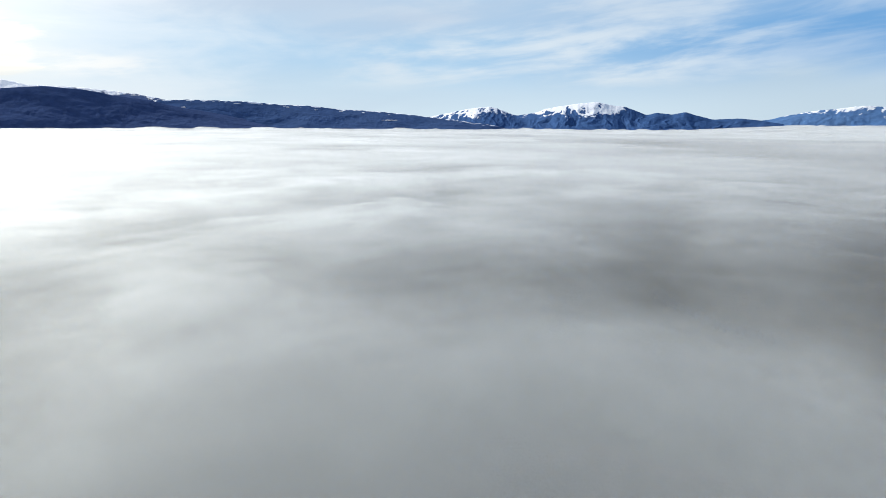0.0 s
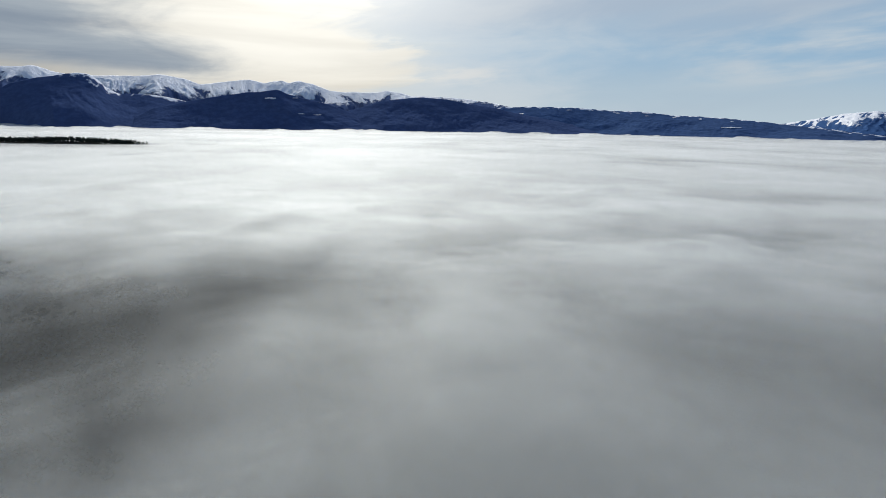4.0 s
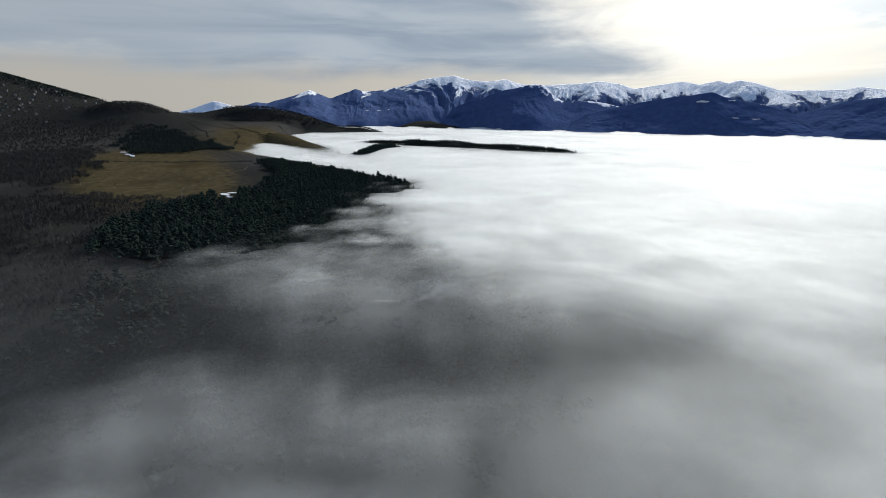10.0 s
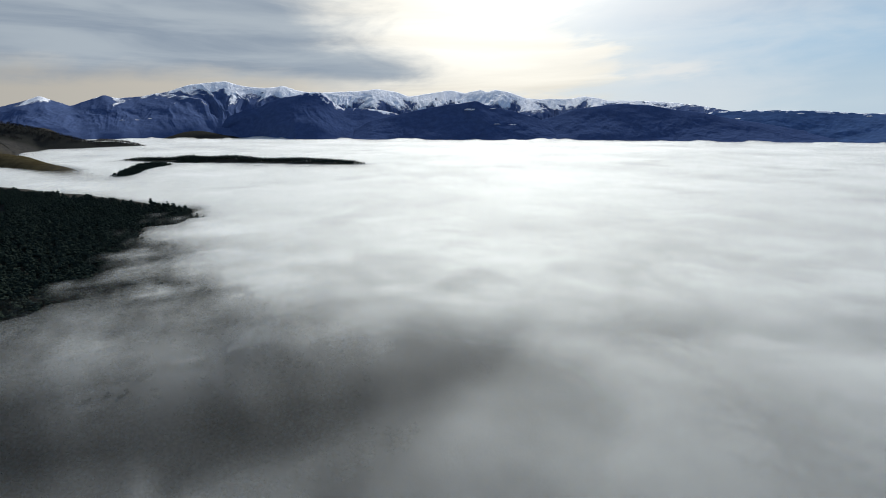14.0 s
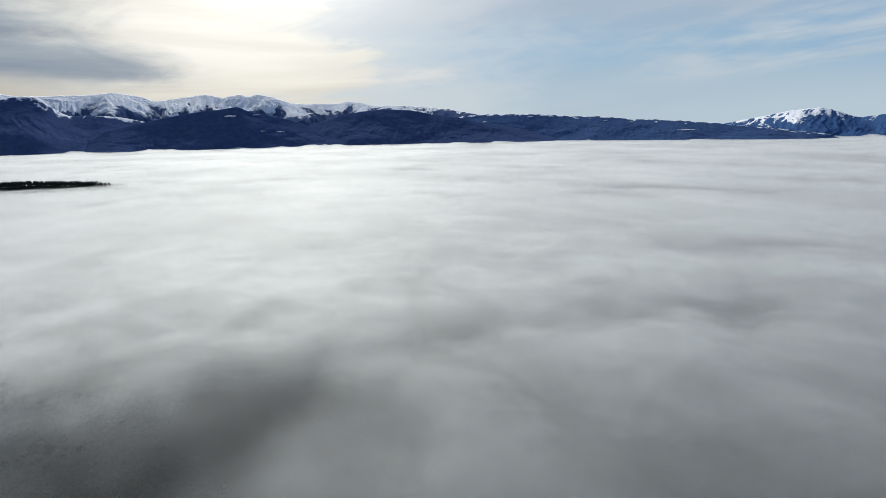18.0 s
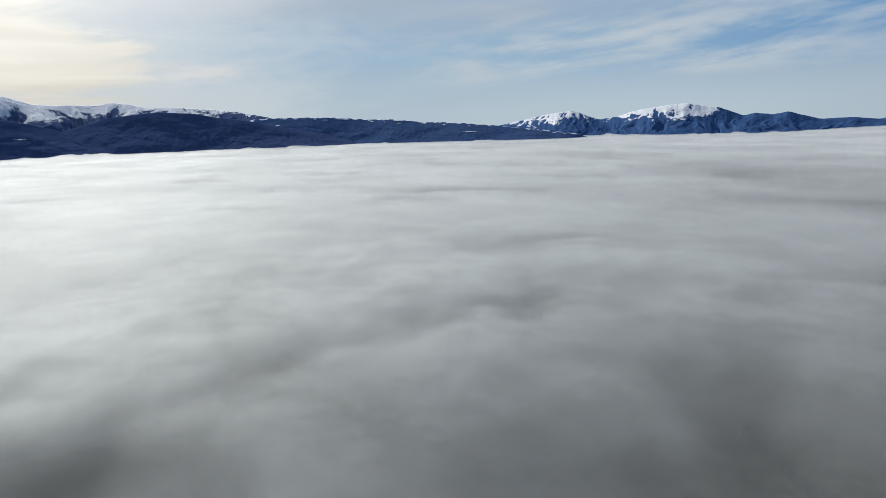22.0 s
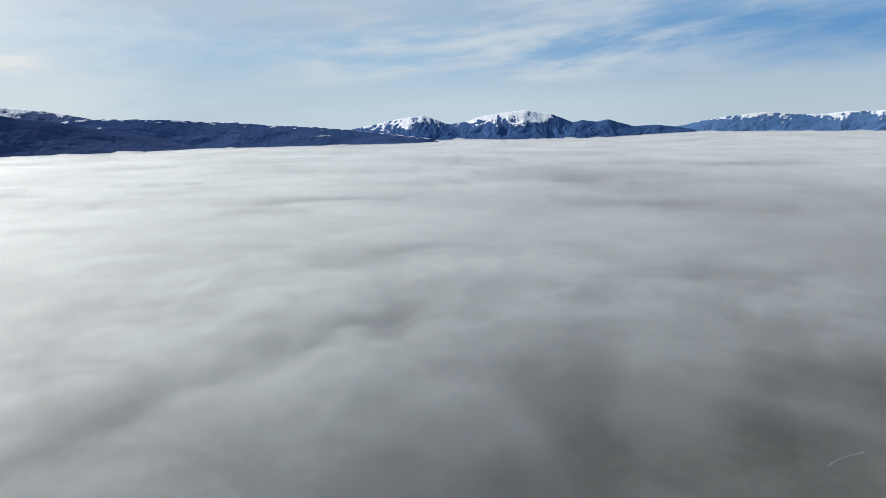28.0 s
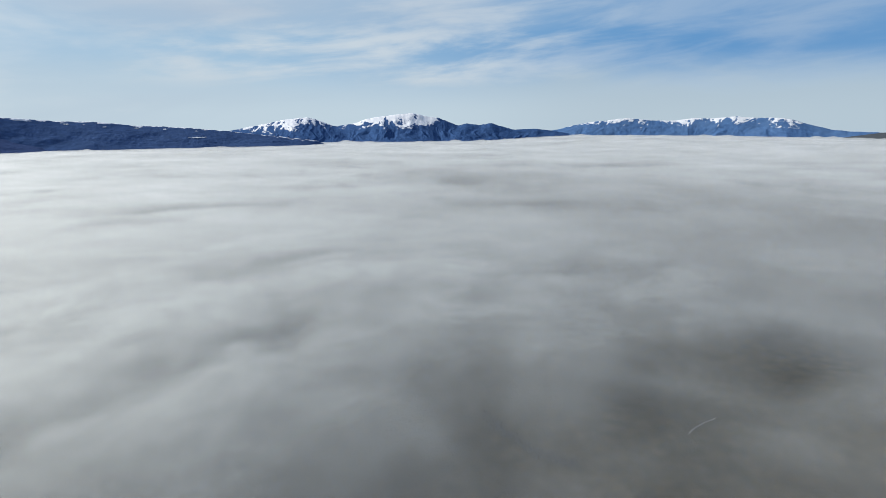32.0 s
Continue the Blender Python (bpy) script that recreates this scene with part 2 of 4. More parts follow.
def ground_material():
    """Brown winter scrub with olive pasture, by the share of pasture stored on the sheet."""
    m, t = material("winter_land")
    p = t.add("ShaderNodeNewGeometry").outputs["Position"]
    pasture = t.add("ShaderNodeAttribute", attribute_name="pasture").outputs["Fac"]
    a, b, c = t.noise(p, 0.012, 5.0, 0.6), t.noise(p, 0.09, 6.0, 0.65), t.noise(p, 0.6, 4.0, 0.6)
    scrub = t.mix(t.ramp(b, 0.3, 0.7), (0.026, 0.027, 0.027), (0.062, 0.060, 0.055))
    scrub = t.mix(t.ramp(a, 0.45, 0.65, 0.0, 0.7), scrub, (0.056, 0.050, 0.040))
    grass = t.mix(t.ramp(b, 0.3, 0.75), (0.042, 0.036, 0.020), (0.078, 0.064, 0.034))
    grass = t.mix(t.ramp(a, 0.5, 0.7, 0.0, 0.6), grass, (0.030, 0.023, 0.012))
    grass = t.mix(t.ramp(c, 0.6, 0.8, 0.0, 0.4), grass, (0.02, 0.017, 0.010))
    wood = t.add("ShaderNodeAttribute", attribute_name="wood").outputs["Fac"]
    patchy = t.math("MULTIPLY", t.math("SUBTRACT", b, 0.5), 0.6)
    field = t.ramp(t.math("ADD", pasture, patchy), 0.3, 0.62)
    floor = t.ramp(t.math("ADD", wood, patchy), 0.35, 0.7)
    scrub = t.mix(t.ramp(c, 0.52, 0.68, 0.0, 0.6), scrub, (0.016, 0.017, 0.016))
    scrub = t.mix(floor, scrub, t.mix(t.ramp(c, 0.3, 0.7), (0.015, 0.016, 0.015), (0.030, 0.031, 0.028)))
    finish(t, t.mix(field, scrub, grass), 0.95, t.math("ADD", b, t.math("MULTIPLY", c, 0.3)), 1.2, 0.0)
    return m


def plain(name, dark, light, scale, rough=0.9, bump=0.0):
    m, t = material(name)
    p = t.add("ShaderNodeNewGeometry").outputs["Position"]
    own = t.add("ShaderNodeObjectInfo").outputs["Random"]
    f = t.noise(p, scale, 4.0, 0.6)
    f = t.math("ADD", t.ramp(f, 0.3, 0.7), t.math("MULTIPLY", t.math("SUBTRACT", own, 0.5), 0.4), clamp=True)
    finish(t, t.mix(f, dark, light), rough, f if bump else None, bump or 1.0)
    return m


def leafy(name, dark, light):
    m, t = material(name)
    p = t.add("ShaderNodeNewGeometry")
    f = t.math("ADD", t.math("MULTIPLY", p.outputs["Random Per Island"], 0.6), t.math("MULTIPLY", t.noise(p.outputs["Position"], 0.7, 3.0), 0.5))
    finish(t, t.mix(f, dark, light), 0.95, spec=0.0)
    return m


M_LAND = ground_material()
M_PINE = leafy("pine_needles", (0.015, 0.023, 0.019), (0.034, 0.046, 0.035))
M_WOOD_FAR = leafy("far_conifers", (0.015, 0.020, 0.018), (0.032, 0.039, 0.034))
M_TWIGS = leafy("bare_twigs", (0.030, 0.030, 0.029), (0.060, 0.057, 0.053))
M_BARK = plain("pine_bark", (0.05, 0.03, 0.02), (0.11, 0.07, 0.045), 2.0)
M_BIRCH = plain("birch_bark", (0.10, 0.095, 0.085), (0.21, 0.20, 0.18), 1.5)
M_SNOW = plain("old_snow", (0.42, 0.45, 0.49), (0.68, 0.70, 0.74), 0.3, 0.7, 0.3)
M_PLASTER = plain("pale_plaster", (0.11, 0.11, 0.108), (0.32, 0.315, 0.30), 0.2)
M_TILE = plain("roof_tile", (0.04, 0.025, 0.02), (0.10, 0.06, 0.05), 0.4)
M_STONE = plain("grey_stone", (0.08, 0.08, 0.078), (0.20, 0.195, 0.19), 0.6, 0.9, 0.3)
M_DARK_GLASS = plain("window_glass", (0.02, 0.025, 0.03), (0.04, 0.05, 0.06), 1.0, 0.2)


def fog_material(name, scale, seed, soft):
    """Fog: a slab of mist whose share of light stopped follows its stored thickness and its drifts."""
    m, t = material(name)
    p = t.add("ShaderNodeNewGeometry").outputs["Position"]
    depth = t.add("ShaderNodeAttribute", attribute_name="depth").outputs["Fac"]
    q = t.add("ShaderNodeMapping", {"Vector": p, "Location": (seed * 137.0, seed * 71.0, 0), "Rotation": (0, 0, 0.5), "Scale": (1.0, 1.15, 1.0)})
    wisps = t.noise(q, scale, 6.0, 0.6, 0.5)
    broad = t.noise(q, scale * 0.27, 3.0, 0.5, 0.2)
    body = t.math("ADD", t.math("MULTIPLY", wisps, 0.6), t.math("MULTIPLY", broad, 0.4))
    body = t.ramp(body, 0.50 - soft, 0.50 + soft, 0.45, 1.6)
    # the bank is even out over the open valley
    open_valley = t.ramp(t.vec("LENGTH", p), 260.0, 800.0, 0.0, 0.72)
    body = t.math("ADD", t.math("MULTIPLY", body, t.math("SUBTRACT", 1.0, open_valley)), open_valley)
    # the mist is grainy at the scale of its droplets
    grain = t.add("ShaderNodeTexWhiteNoise", {"Vector": t.vec("MULTIPLY", p, (37.0, 41.0, 43.0))}, noise_dimensions="3D").outputs["Value"]
    tau = t.math("MULTIPLY", t.math("MULTIPLY", depth, body), t.math("ADD", 0.3, t.math("MULTIPLY", grain, 1.4)))
    alpha = t.math("SUBTRACT", 1.0, t.math("POWER", 2.718, t.math("MULTIPLY", tau, -1.0)), clamp=True)
    diffuse = t.add("ShaderNodeBsdfDiffuse", {"Color": FOG_BODY, "Roughness": 1.0})
    # droplets throw light forwards: brighter at a low angle and towards the sun, whatever the small waves do
    level = t.add("ShaderNodeCombineXYZ", {0: 0.0, 1: 0.0, 2: 1.0})
    broad_lobe = t.add("ShaderNodeBsdfGlossy", {"Color": (0.56, 0.59, 0.59), "Roughness": 0.95, "Normal": level.outputs[0]})
    near_lobe = t.add("ShaderNodeBsdfGlossy", {"Color": (0.94, 0.965, 0.945), "Roughness": 0.87, "Normal": level.outputs[0]})
    sheen = t.add("ShaderNodeMixShader", {0: 0.8, 1: broad_lobe.outputs[0], 2: near_lobe.outputs[0]})
    edge = t.add("ShaderNodeLayerWeight", {"Blend": 0.4, "Normal": level.outputs[0]}).outputs["Facing"]
    lit = t.add("ShaderNodeMixShader", {0: t.ramp(edge, 0.05, 0.92, 0.0, 1.0, False), 1: diffuse.outputs[0], 2: sheen.outputs[0]})
    clear = t.add("ShaderNodeBsdfTransparent")
    out = t.add("ShaderNodeMixShader", {0: alpha, 1: clear.outputs[0], 2: lit.outputs[0]})
    t.add("ShaderNodeOutputMaterial", {"Surface": out.outputs[0]})
    return m


FOG_BODY = (0.25, 0.266, 0.264)


# ---- relief ----
PERM = np.random.RandomState(7).randint(0, 1 << 16, 4096)


def gradient_noise(x, y, seed=0):
    xi, yi = np.floor(x).astype(np.int64), np.floor(y).astype(np.int64)
    xf, yf = x - xi, y - yi

    def corner(i, j):
        a = PERM[(PERM[(xi + i + seed * 57) & 4095] + (yi + j) * 131) & 4095] * (2 * np.pi / 65536)
        return np.cos(a) * (xf - i) + np.sin(a) * (yf - j)

    u, v = xf ** 3 * (xf * (xf * 6 - 15) + 10), yf ** 3 * (yf * (yf * 6 - 15) + 10)
    lo = corner(0, 0) * (1 - u) + corner(1, 0) * u
    hi = corner(0, 1) * (1 - u) + corner(1, 1) * u
    return (lo * (1 - v) + hi * v) * 1.5


def fbm(x, y, octaves=5, seed=0, gain=0.5):
    total, amp = 0, 1.0
    for k in range(octaves):
        total = total + amp * gradient_noise(x * 2 ** k, y * 2 ** k, seed + k)
        amp *= gain
    return total


def ridged(x, y, octaves=5, seed=0, gain=0.5):
    total, amp, norm = 0, 1.0, 0
    for k in range(octaves):
        total = total + amp * (1 - np.abs(gradient_noise(x * 2 ** k, y * 2 ** k, seed + k)) * 1.6)
        norm += amp
        amp *= gain
    return total / norm


def smooth(x, a, b):
    s = np.clip((x - a) / (b - a), 0, 1)
    return s * s * (3 - 2 * s)


def bump(x, y, cx, cy, height, across, along=None, turn=0.0):
    c, s = math.cos(radians(turn)), math.sin(radians(turn))
    u, v = (x - cx) * c + (y - cy) * s, -(x - cx) * s + (y - cy) * c
    return height * np.exp(-(u / (along or across)) ** 2 / 2 - (v / across) ** 2 / 2)


def land(x, y):
    """Height of the land in metres; the fog's top lies near zero."""
    x, y = np.asarray(x, float), np.asarray(y, float)
    slope = np.interp(x, [-5000, -2600, -2200, -1800, -1300, -1000, -650, -430, -330, -250, -160, 0, 250, 450, 900],
                      [72, 52, 44, 24, 3, -6, -17, -21, -30, -44, -54, -60, -62, -70, -95])
    shore = np.interp(x, [-5000, -2900, -2600, -2300, -2000, -1600, -1300, -1150, -1000, -850, -775, -683, -600, -400, -250, -150, 100, 350, 700],
                      [-60, -100, -140, -150, -175, -195, -225, -155, -15, 66, 104, 108, 60, 50, 120, 175, 230, 250, 0])
    shore = shore + 22 * fbm(x / 160, y / 160, 3, 11)
    z = slope - (slope + 105) * smooth(y, shore - 20, shore + 300)
    # the wooded spit, the dark hill, the low island, the rocky hill and the knoll
    z = np.maximum(z, -60 + bump(x, y, -1375, 345, 66, 62, 480, 45))
    z = np.maximum(z, -60 + bump(x, y, -2490, -300, 160, 120, 330, 80))
    z = np.maximum(z, -60 + bump(x, y, -2480, 130, 84, 95, 150, 80))
    z = np.maximum(z, -60 + bump(x, y, -1600, -110, 86, 74, 255, 26))
    z = np.maximum(z, -60 + bump(x, y, -3240, 670, 112, 60, 200, 70))
    z = np.maximum(z, -60 + bump(x, y, -1345, 150, 57, 40, 110, 132))
    z = z - bump(x, y, -1960, -60, 30, 55, 190, 8)
    z = z + bump(x, y, -2230, -1330, 192, 380, 330, 60)
    z = z + bump(x, y, -1915, -590, 64, 100, 130, 60)
    z = z + 2.2 * fbm(x / 90, y / 90, 4, 3) + 7 * fbm(x / 420, y / 420, 3, 5)
    return z


def soft_abs(n, soft=0.012):
    return np.sqrt(n * n + soft) - soft ** 0.5


def puffs(x, y, fine=1.0):
    """Rounded heads of fog, near zero in the creases between them."""
    wx, wy = x + 34 * fbm(x / 230, y / 230, 2, 40), y + 34 * fbm(x / 230, y / 230, 2, 43)
    small = 0.40 * soft_abs(gradient_noise(wx / 88, wy / 74, 23), 0.03) + 0.25 * soft_abs(gradient_noise(wx / 40, wy / 35, 25), 0.08)
    return soft_abs(gradient_noise(wx / 230, wy / 185, 21), 0.025) + fine * small


# long soft hollows between the heads of the fog, thinned too for their shade: bends, width, strength
CREASES = [
    ([(-205, 195), (-165, 255), (-120, 308), (-45, 368), (25, 400)], 27, 0.62),
    ([(100, 210), (108, 260), (126, 340)], 24, 0.42),
    ([(290, 225), (286, 275), (262, 330)], 22, 0.45),
    ([(235, 440), (300, 452), (390, 430)], 26, 0.45),
    ([(-190, 395), (-150, 402)], 24, 0.4),
    ([(-200, 960), (-90, 990), (20, 985)], 42, 0.5),
    ([(-240, 880), (-150, 850)], 30, 0.4),
    ([(380, 890), (520, 850)], 36, 0.5),
    ([(-490, 745), (-400, 770)], 26, 0.5),
    ([(1130, 1600), (1380, 1540)], 55, 0.5),
    ([(-60, 560), (60, 590), (140, 560)], 30, 0.35),
]


def crease(x, y):
    """How deep a point lies in the hollows, 0 to 1."""
    wx, wy = x + 26 * fbm(x / 90, y / 90, 3, 140), y + 26 * fbm(x / 90, y / 90, 3, 146)
    keep = np.ones_like(x)
    for pts, wide, strength in CREASES:
        d = np.full(x.shape, 1e9)
        for (x0, y0), (x1, y1) in zip(pts, pts[1:]):
            s = np.clip(((wx - x0) * (x1 - x0) + (wy - y0) * (y1 - y0)) / ((x1 - x0) ** 2 + (y1 - y0) ** 2), 0, 1)
            d = np.minimum(d, np.hypot(wx - x0 - s * (x1 - x0), wy - y0 - s * (y1 - y0)))
        keep = keep * (1 - strength * np.exp(-(d / wide) ** 2))
    return 1 - keep


def past_front(x, y):
    """Metres beyond the ragged front of the mist on the headland; below zero the wood stands clear."""
    wx, wy = x + 55 * fbm(x / 90, y / 90, 4, 90, 0.6), y + 55 * fbm(x / 90, y / 90, 4, 94, 0.6)
    return wx - np.interp(wy, [-260, -150, -30, 15, 60, 110], [-385, -380, -390, -465, -590, -720])


def fog_top(x, y):
    """The top of the fog sinks towards the near headland and rolls in low waves."""
    x, y = np.asarray(x, float), np.asarray(y, float)
    d = np.hypot(x, y)
    # the bank stands higher in the far east
    z = 28 * smooth(x, 1300, 3300) + 23 * smooth(x, 1600, 2500) - 14 * np.exp(-((x + 450) ** 2 + y ** 2) / (2 * 400.0 ** 2))
    roll = 6.5 * (puffs(x, y, 1 - 0.9 * smooth(d, 150, 450)) - 0.4) * (1 - 0.97 * smooth(d, 300, 900)) + 1.6 * fbm(x / 700, y / 520, 2, 31)
    roll = roll - 4.5 * crease(x, y)
    near_land = np.exp(-((x + 520) ** 2 + (y + 60) ** 2) / (2 * 330.0 ** 2))
    inland = smooth(past_front(x, y), 30, -70) * smooth(y, 170, 100)
    roll = roll * (1 - 0.45 * smooth(d, 900, 2400))
    # tongues of fog lap the feet of the far slopes
    roll = roll + 9.0 * smooth(d, 2250, 2650) * smooth(fbm(x / 170, y / 170, 3, 47), 0.15, 0.75)
    return z + roll * (1 - 0.6 * near_land) - 17 * inland * smooth(x, -1500, -1150)


def fog_thickness(x, y):
    """How much light the whole bank stops, straight down (an optical depth)."""
    d = np.hypot(x, y)
    calm = smooth(d, 280, 950)
    # thinner between heads and in creases: dark land showing through imitates their shade
    heads = (0.52 + 0.95 * np.tanh(1.25 * puffs(x, y))) * (1 - calm) + calm
    deep = 3.6 * heads * (1 - 0.95 * crease(x, y)) * np.minimum(0.62 + (d / 330.0) ** 2, 1.0)
    # broad swells out in the valley
    deep = deep * (1 + calm * (0.38 * fbm(x / 330, y / 290, 3, 33, 0.5) - 0.05))
    # the bank is thinned towards the east, imitating its dimmer light away from the sun
    deep = deep * (1 - 0.72 * smooth(x + 90 * fbm(x / 260, y / 260, 3, 35), 20, 500) * smooth(d, 300, 620) * smooth(d, 2600, 900))
    # small torn hollows far out
    torn = smooth(fbm(x / 120, y / 150, 4, 37), 0.35, 0.95) * smooth(d, 700, 1200) * smooth(d, 2600, 1800)
    deep = deep * (1 - 0.45 * torn)
    # over the brown shoulder in the north-east the bank is thin
    wx, wy = x + 55 * fbm(x / 130, y / 130, 4, 50), y + 55 * fbm(x / 130, y / 130, 4, 54)
    clearing = np.hypot((0.5 * (x + wx) - 245) / 275.0, (0.5 * (y + wy) - 145) / 195.0)
    deep = deep * (1 - smooth(clearing, 1.75, 0.36) * (0.80 + 0.08 * smooth(fbm(x / 80, y / 80, 3, 58), 0.45, -0.35)))
    # wisps drift over the dark wood of the western slope
    rag = np.interp(x, [-760, -450, -400, -330, -240, -200, -100], [70, 95, 95, 125, 165, 165, 125])
    thin = smooth(wy - rag, 60, -60) * smooth(-wx, 50, 125) * smooth(wx, -780, -620)
    fine = 0.40 + 1.15 * smooth(fbm((wx + 0.5 * wy) / 70, (wy - 0.5 * wx) / 110, 5, 76, 0.6), -0.5, 0.6)
    upper = np.exp(-((wx + 312) / 42.0) ** 2) * smooth(wy, -120, 20)
    lower = np.exp(-((wx + 162) / 26.0) ** 2) * smooth(wy, -130, -20) * smooth(wy, 120, 65)
    edge = smooth(wx, -118, -60) * (0.75 + 0.5 * smooth(wy, -60, 90))
    streams = 0.05 + 0.11 * smooth(wy, -140, 20) + fine * (0.60 * upper + 0.46 * lower + 0.84 * edge) + 0.12 * smooth(wy - rag, -110, -20)
    streams = streams + 0.42 * fine * smooth(past_front(x, y), 0, 120) * smooth(wx, -300, -380) * smooth(wy, -170, 40)
    for cx, cy, across, along in ((-148, 80, 30, 20), (-210, 72, 24, 34), (-208, -30, 22, 70)):
        streams = streams * (1 - 0.55 * np.exp(-((wx - cx) / across) ** 2 - ((wy - cy) / along) ** 2))
    return deep * (1 - thin) + np.minimum(streams, deep) * thin


def mesh_object(name, verts, faces, mat, parent=None, shade=True, attrs=None):
    me = bpy.data.meshes.new(name)
    verts, faces = np.asarray(verts, np.float32), np.asarray(faces, np.int32)
    n, k = faces.shape
    me.vertices.add(len(verts))
    me.vertices.foreach_set("co", verts.ravel())
    me.loops.add(n * k)
    me.loops.foreach_set("vertex_index", faces.ravel())
    me.polygons.add(n)
    me.polygons.foreach_set("loop_start", np.arange(0, n * k, k, dtype=np.int32))
    me.polygons.foreach_set("use_smooth", np.full(n, bool(shade)))
    me.update(calc_edges=True)
    for key, values in (attrs or {}).items():
        me.attributes.new(key, "FLOAT", "POINT").data.foreach_set("value", np.asarray(values, np.float32))
    me.materials.append(mat)
    ob = new(name, me)
    ob.parent = parent
    return ob


def grid_faces(rows, cols, closed=False):
    i = np.arange(rows * cols).reshape(rows, cols)
    if closed:
        i = np.concatenate([i, i[:, :1]], 1)
    return np.stack([i[:-1, :-1], i[:-1, 1:], i[1:, 1:], i[1:, :-1]], -1).reshape(-1, 4)


def polar(az, r):
    a = np.radians(az)
    return -r * np.sin(a), r * np.cos(a)


def compact(verts, faces, attrs):
    used = np.unique(faces)
    index = np.full(len(verts), -1)
    index[used] = np.arange(len(used))
    return verts[used], index[faces], {k: v[used] for k, v in attrs.items()}


# ground: one sheet to the horizon
def build_ground():
    az = np.arange(0, 360, 0.4)
    r = np.concatenate([[0.01, 12], np.geomspace(25, 4950, 190)])
    A, R = np.meshgrid(az, r)
    x, y = polar(A, R)
    z = land(x, y)
    z[0] = z[0].mean()
    pasture = bump(x, y, -880, -255, 1.15, 75, 260, 20) + bump(x, y, -1500, -240, 0.45, 110, 330, 10) + bump(x, y, -1950, -170, 0.25, 80, 260, 15) + bump(x, y, -1250, -100, 0.35, 60, 130, 20) + bump(x, y, -1600, -110, 0.55, 85, 240, 26) + bump(x, y, 200, 185, 1.2, 200, 200, 0)
    wood = bump(x, y, -2490, -300, 1.3, 150, 330, 80) + bump(x, y, -2540, 60, 1.0, 130, 260, 80) + bump(x, y, -1915, -590, 1.2, 110, 140, 60)
    wood += bump(x, y, -3240, 670, 1.2, 90, 260, 70) + bump(x, y, -1375, 345, 1.2, 70, 420, 45) + bump(x, y, -1420, -350, 1.0, 90, 260, 25)
    wood += bump(x, y, -300, -150, 1.3, 170, 220, 30) + bump(x, y, -420, -40, 1.5, 280, 330, 20) + bump(x, y, -2200, -1080, 1.5, 380, 430, 60)
    faces = grid_faces(len(r), len(az), True)[:, ::-1]
    ob = mesh_object("ground", np.stack([x, y, z], -1).reshape(-1, 3), faces, M_LAND, attrs={"pasture": pasture.ravel(), "wood": wood.ravel()})
    tagged(ob, "brown winter scrub and olive pasture falling under the fog", "ground", kind="structure")


build_ground()


def build_fog():
    az = np.arange(0, 360, 0.36)
    r = np.concatenate([[0.01, 10], np.geomspace(20, 4930, 250)])
    A, R = np.meshgrid(az, r)
    x, y = polar(A, R)
    top, bottom, thick = fog_top(x, y), land(x, y), fog_thickness(x, y)
    # a thin drifting veil over the treetops, then slabs of the main bank
    layers = [-14.0, 0.0, 5.0, 11.0, 19.0]
    shares = [0.0, 0.20, 0.25, 0.27, 0.28]
    scales = [0.012, 0.012, 0.009, 0.007, 0.006]
    softness = [0.14, 0.18, 0.18, 0.18, 0.17]
    front = past_front(x, y)
    veil = smooth(front, 30, 190) * smooth(x, -820, -640) * smooth(x, -250, -340) * smooth(y, 190, 110) * smooth(y, -140, 0)
    shore = 0.9 * np.exp(-((x + 1010) ** 2 / (2 * 150.0 ** 2) + (y + 45) ** 2 / (2 * 105.0 ** 2)))
    veil = veil + 1.5 * smooth(shore, 0.2, 0.95)
    for k, drop in enumerate(layers):
        z = top - drop + 1.2 * fbm(x / 60, y / 45, 3, 60 + 9 * k) * (1 - smooth(R, 150, 500))
        over = z - bottom
        if k == 0:
            depth = 0.40 * veil * smooth(over, 0.6, 11) * (0.05 + 0.95 * smooth(fbm(x / 110, y / 75, 5, 66, 0.6), -0.35, 0.6))
        else:
            depth = thick * shares[k] * smooth(over, 0.3, 13)
        faces = grid_faces(len(r), len(az), True)[:, ::-1]
        keep = (over.ravel()[faces] > 0.3).any(1)
        if k == 0:
            keep &= (veil.ravel()[faces] > 0.005).any(1)
        v, f, at = compact(np.stack([x, y, z], -1).reshape(-1, 3), faces[keep], {"depth": depth.ravel()})
        ob = mesh_object("fog", v, f, fog_material("fog_%s" % "abcde"[k], scales[k], k + 1, softness[k]), attrs=at)
        tagged(ob, "pale grey sea of fog drifting over the valley", "fog", "layers of the fog", "stuff")


build_fog()


# ---- mountains ----
RANGES = {}


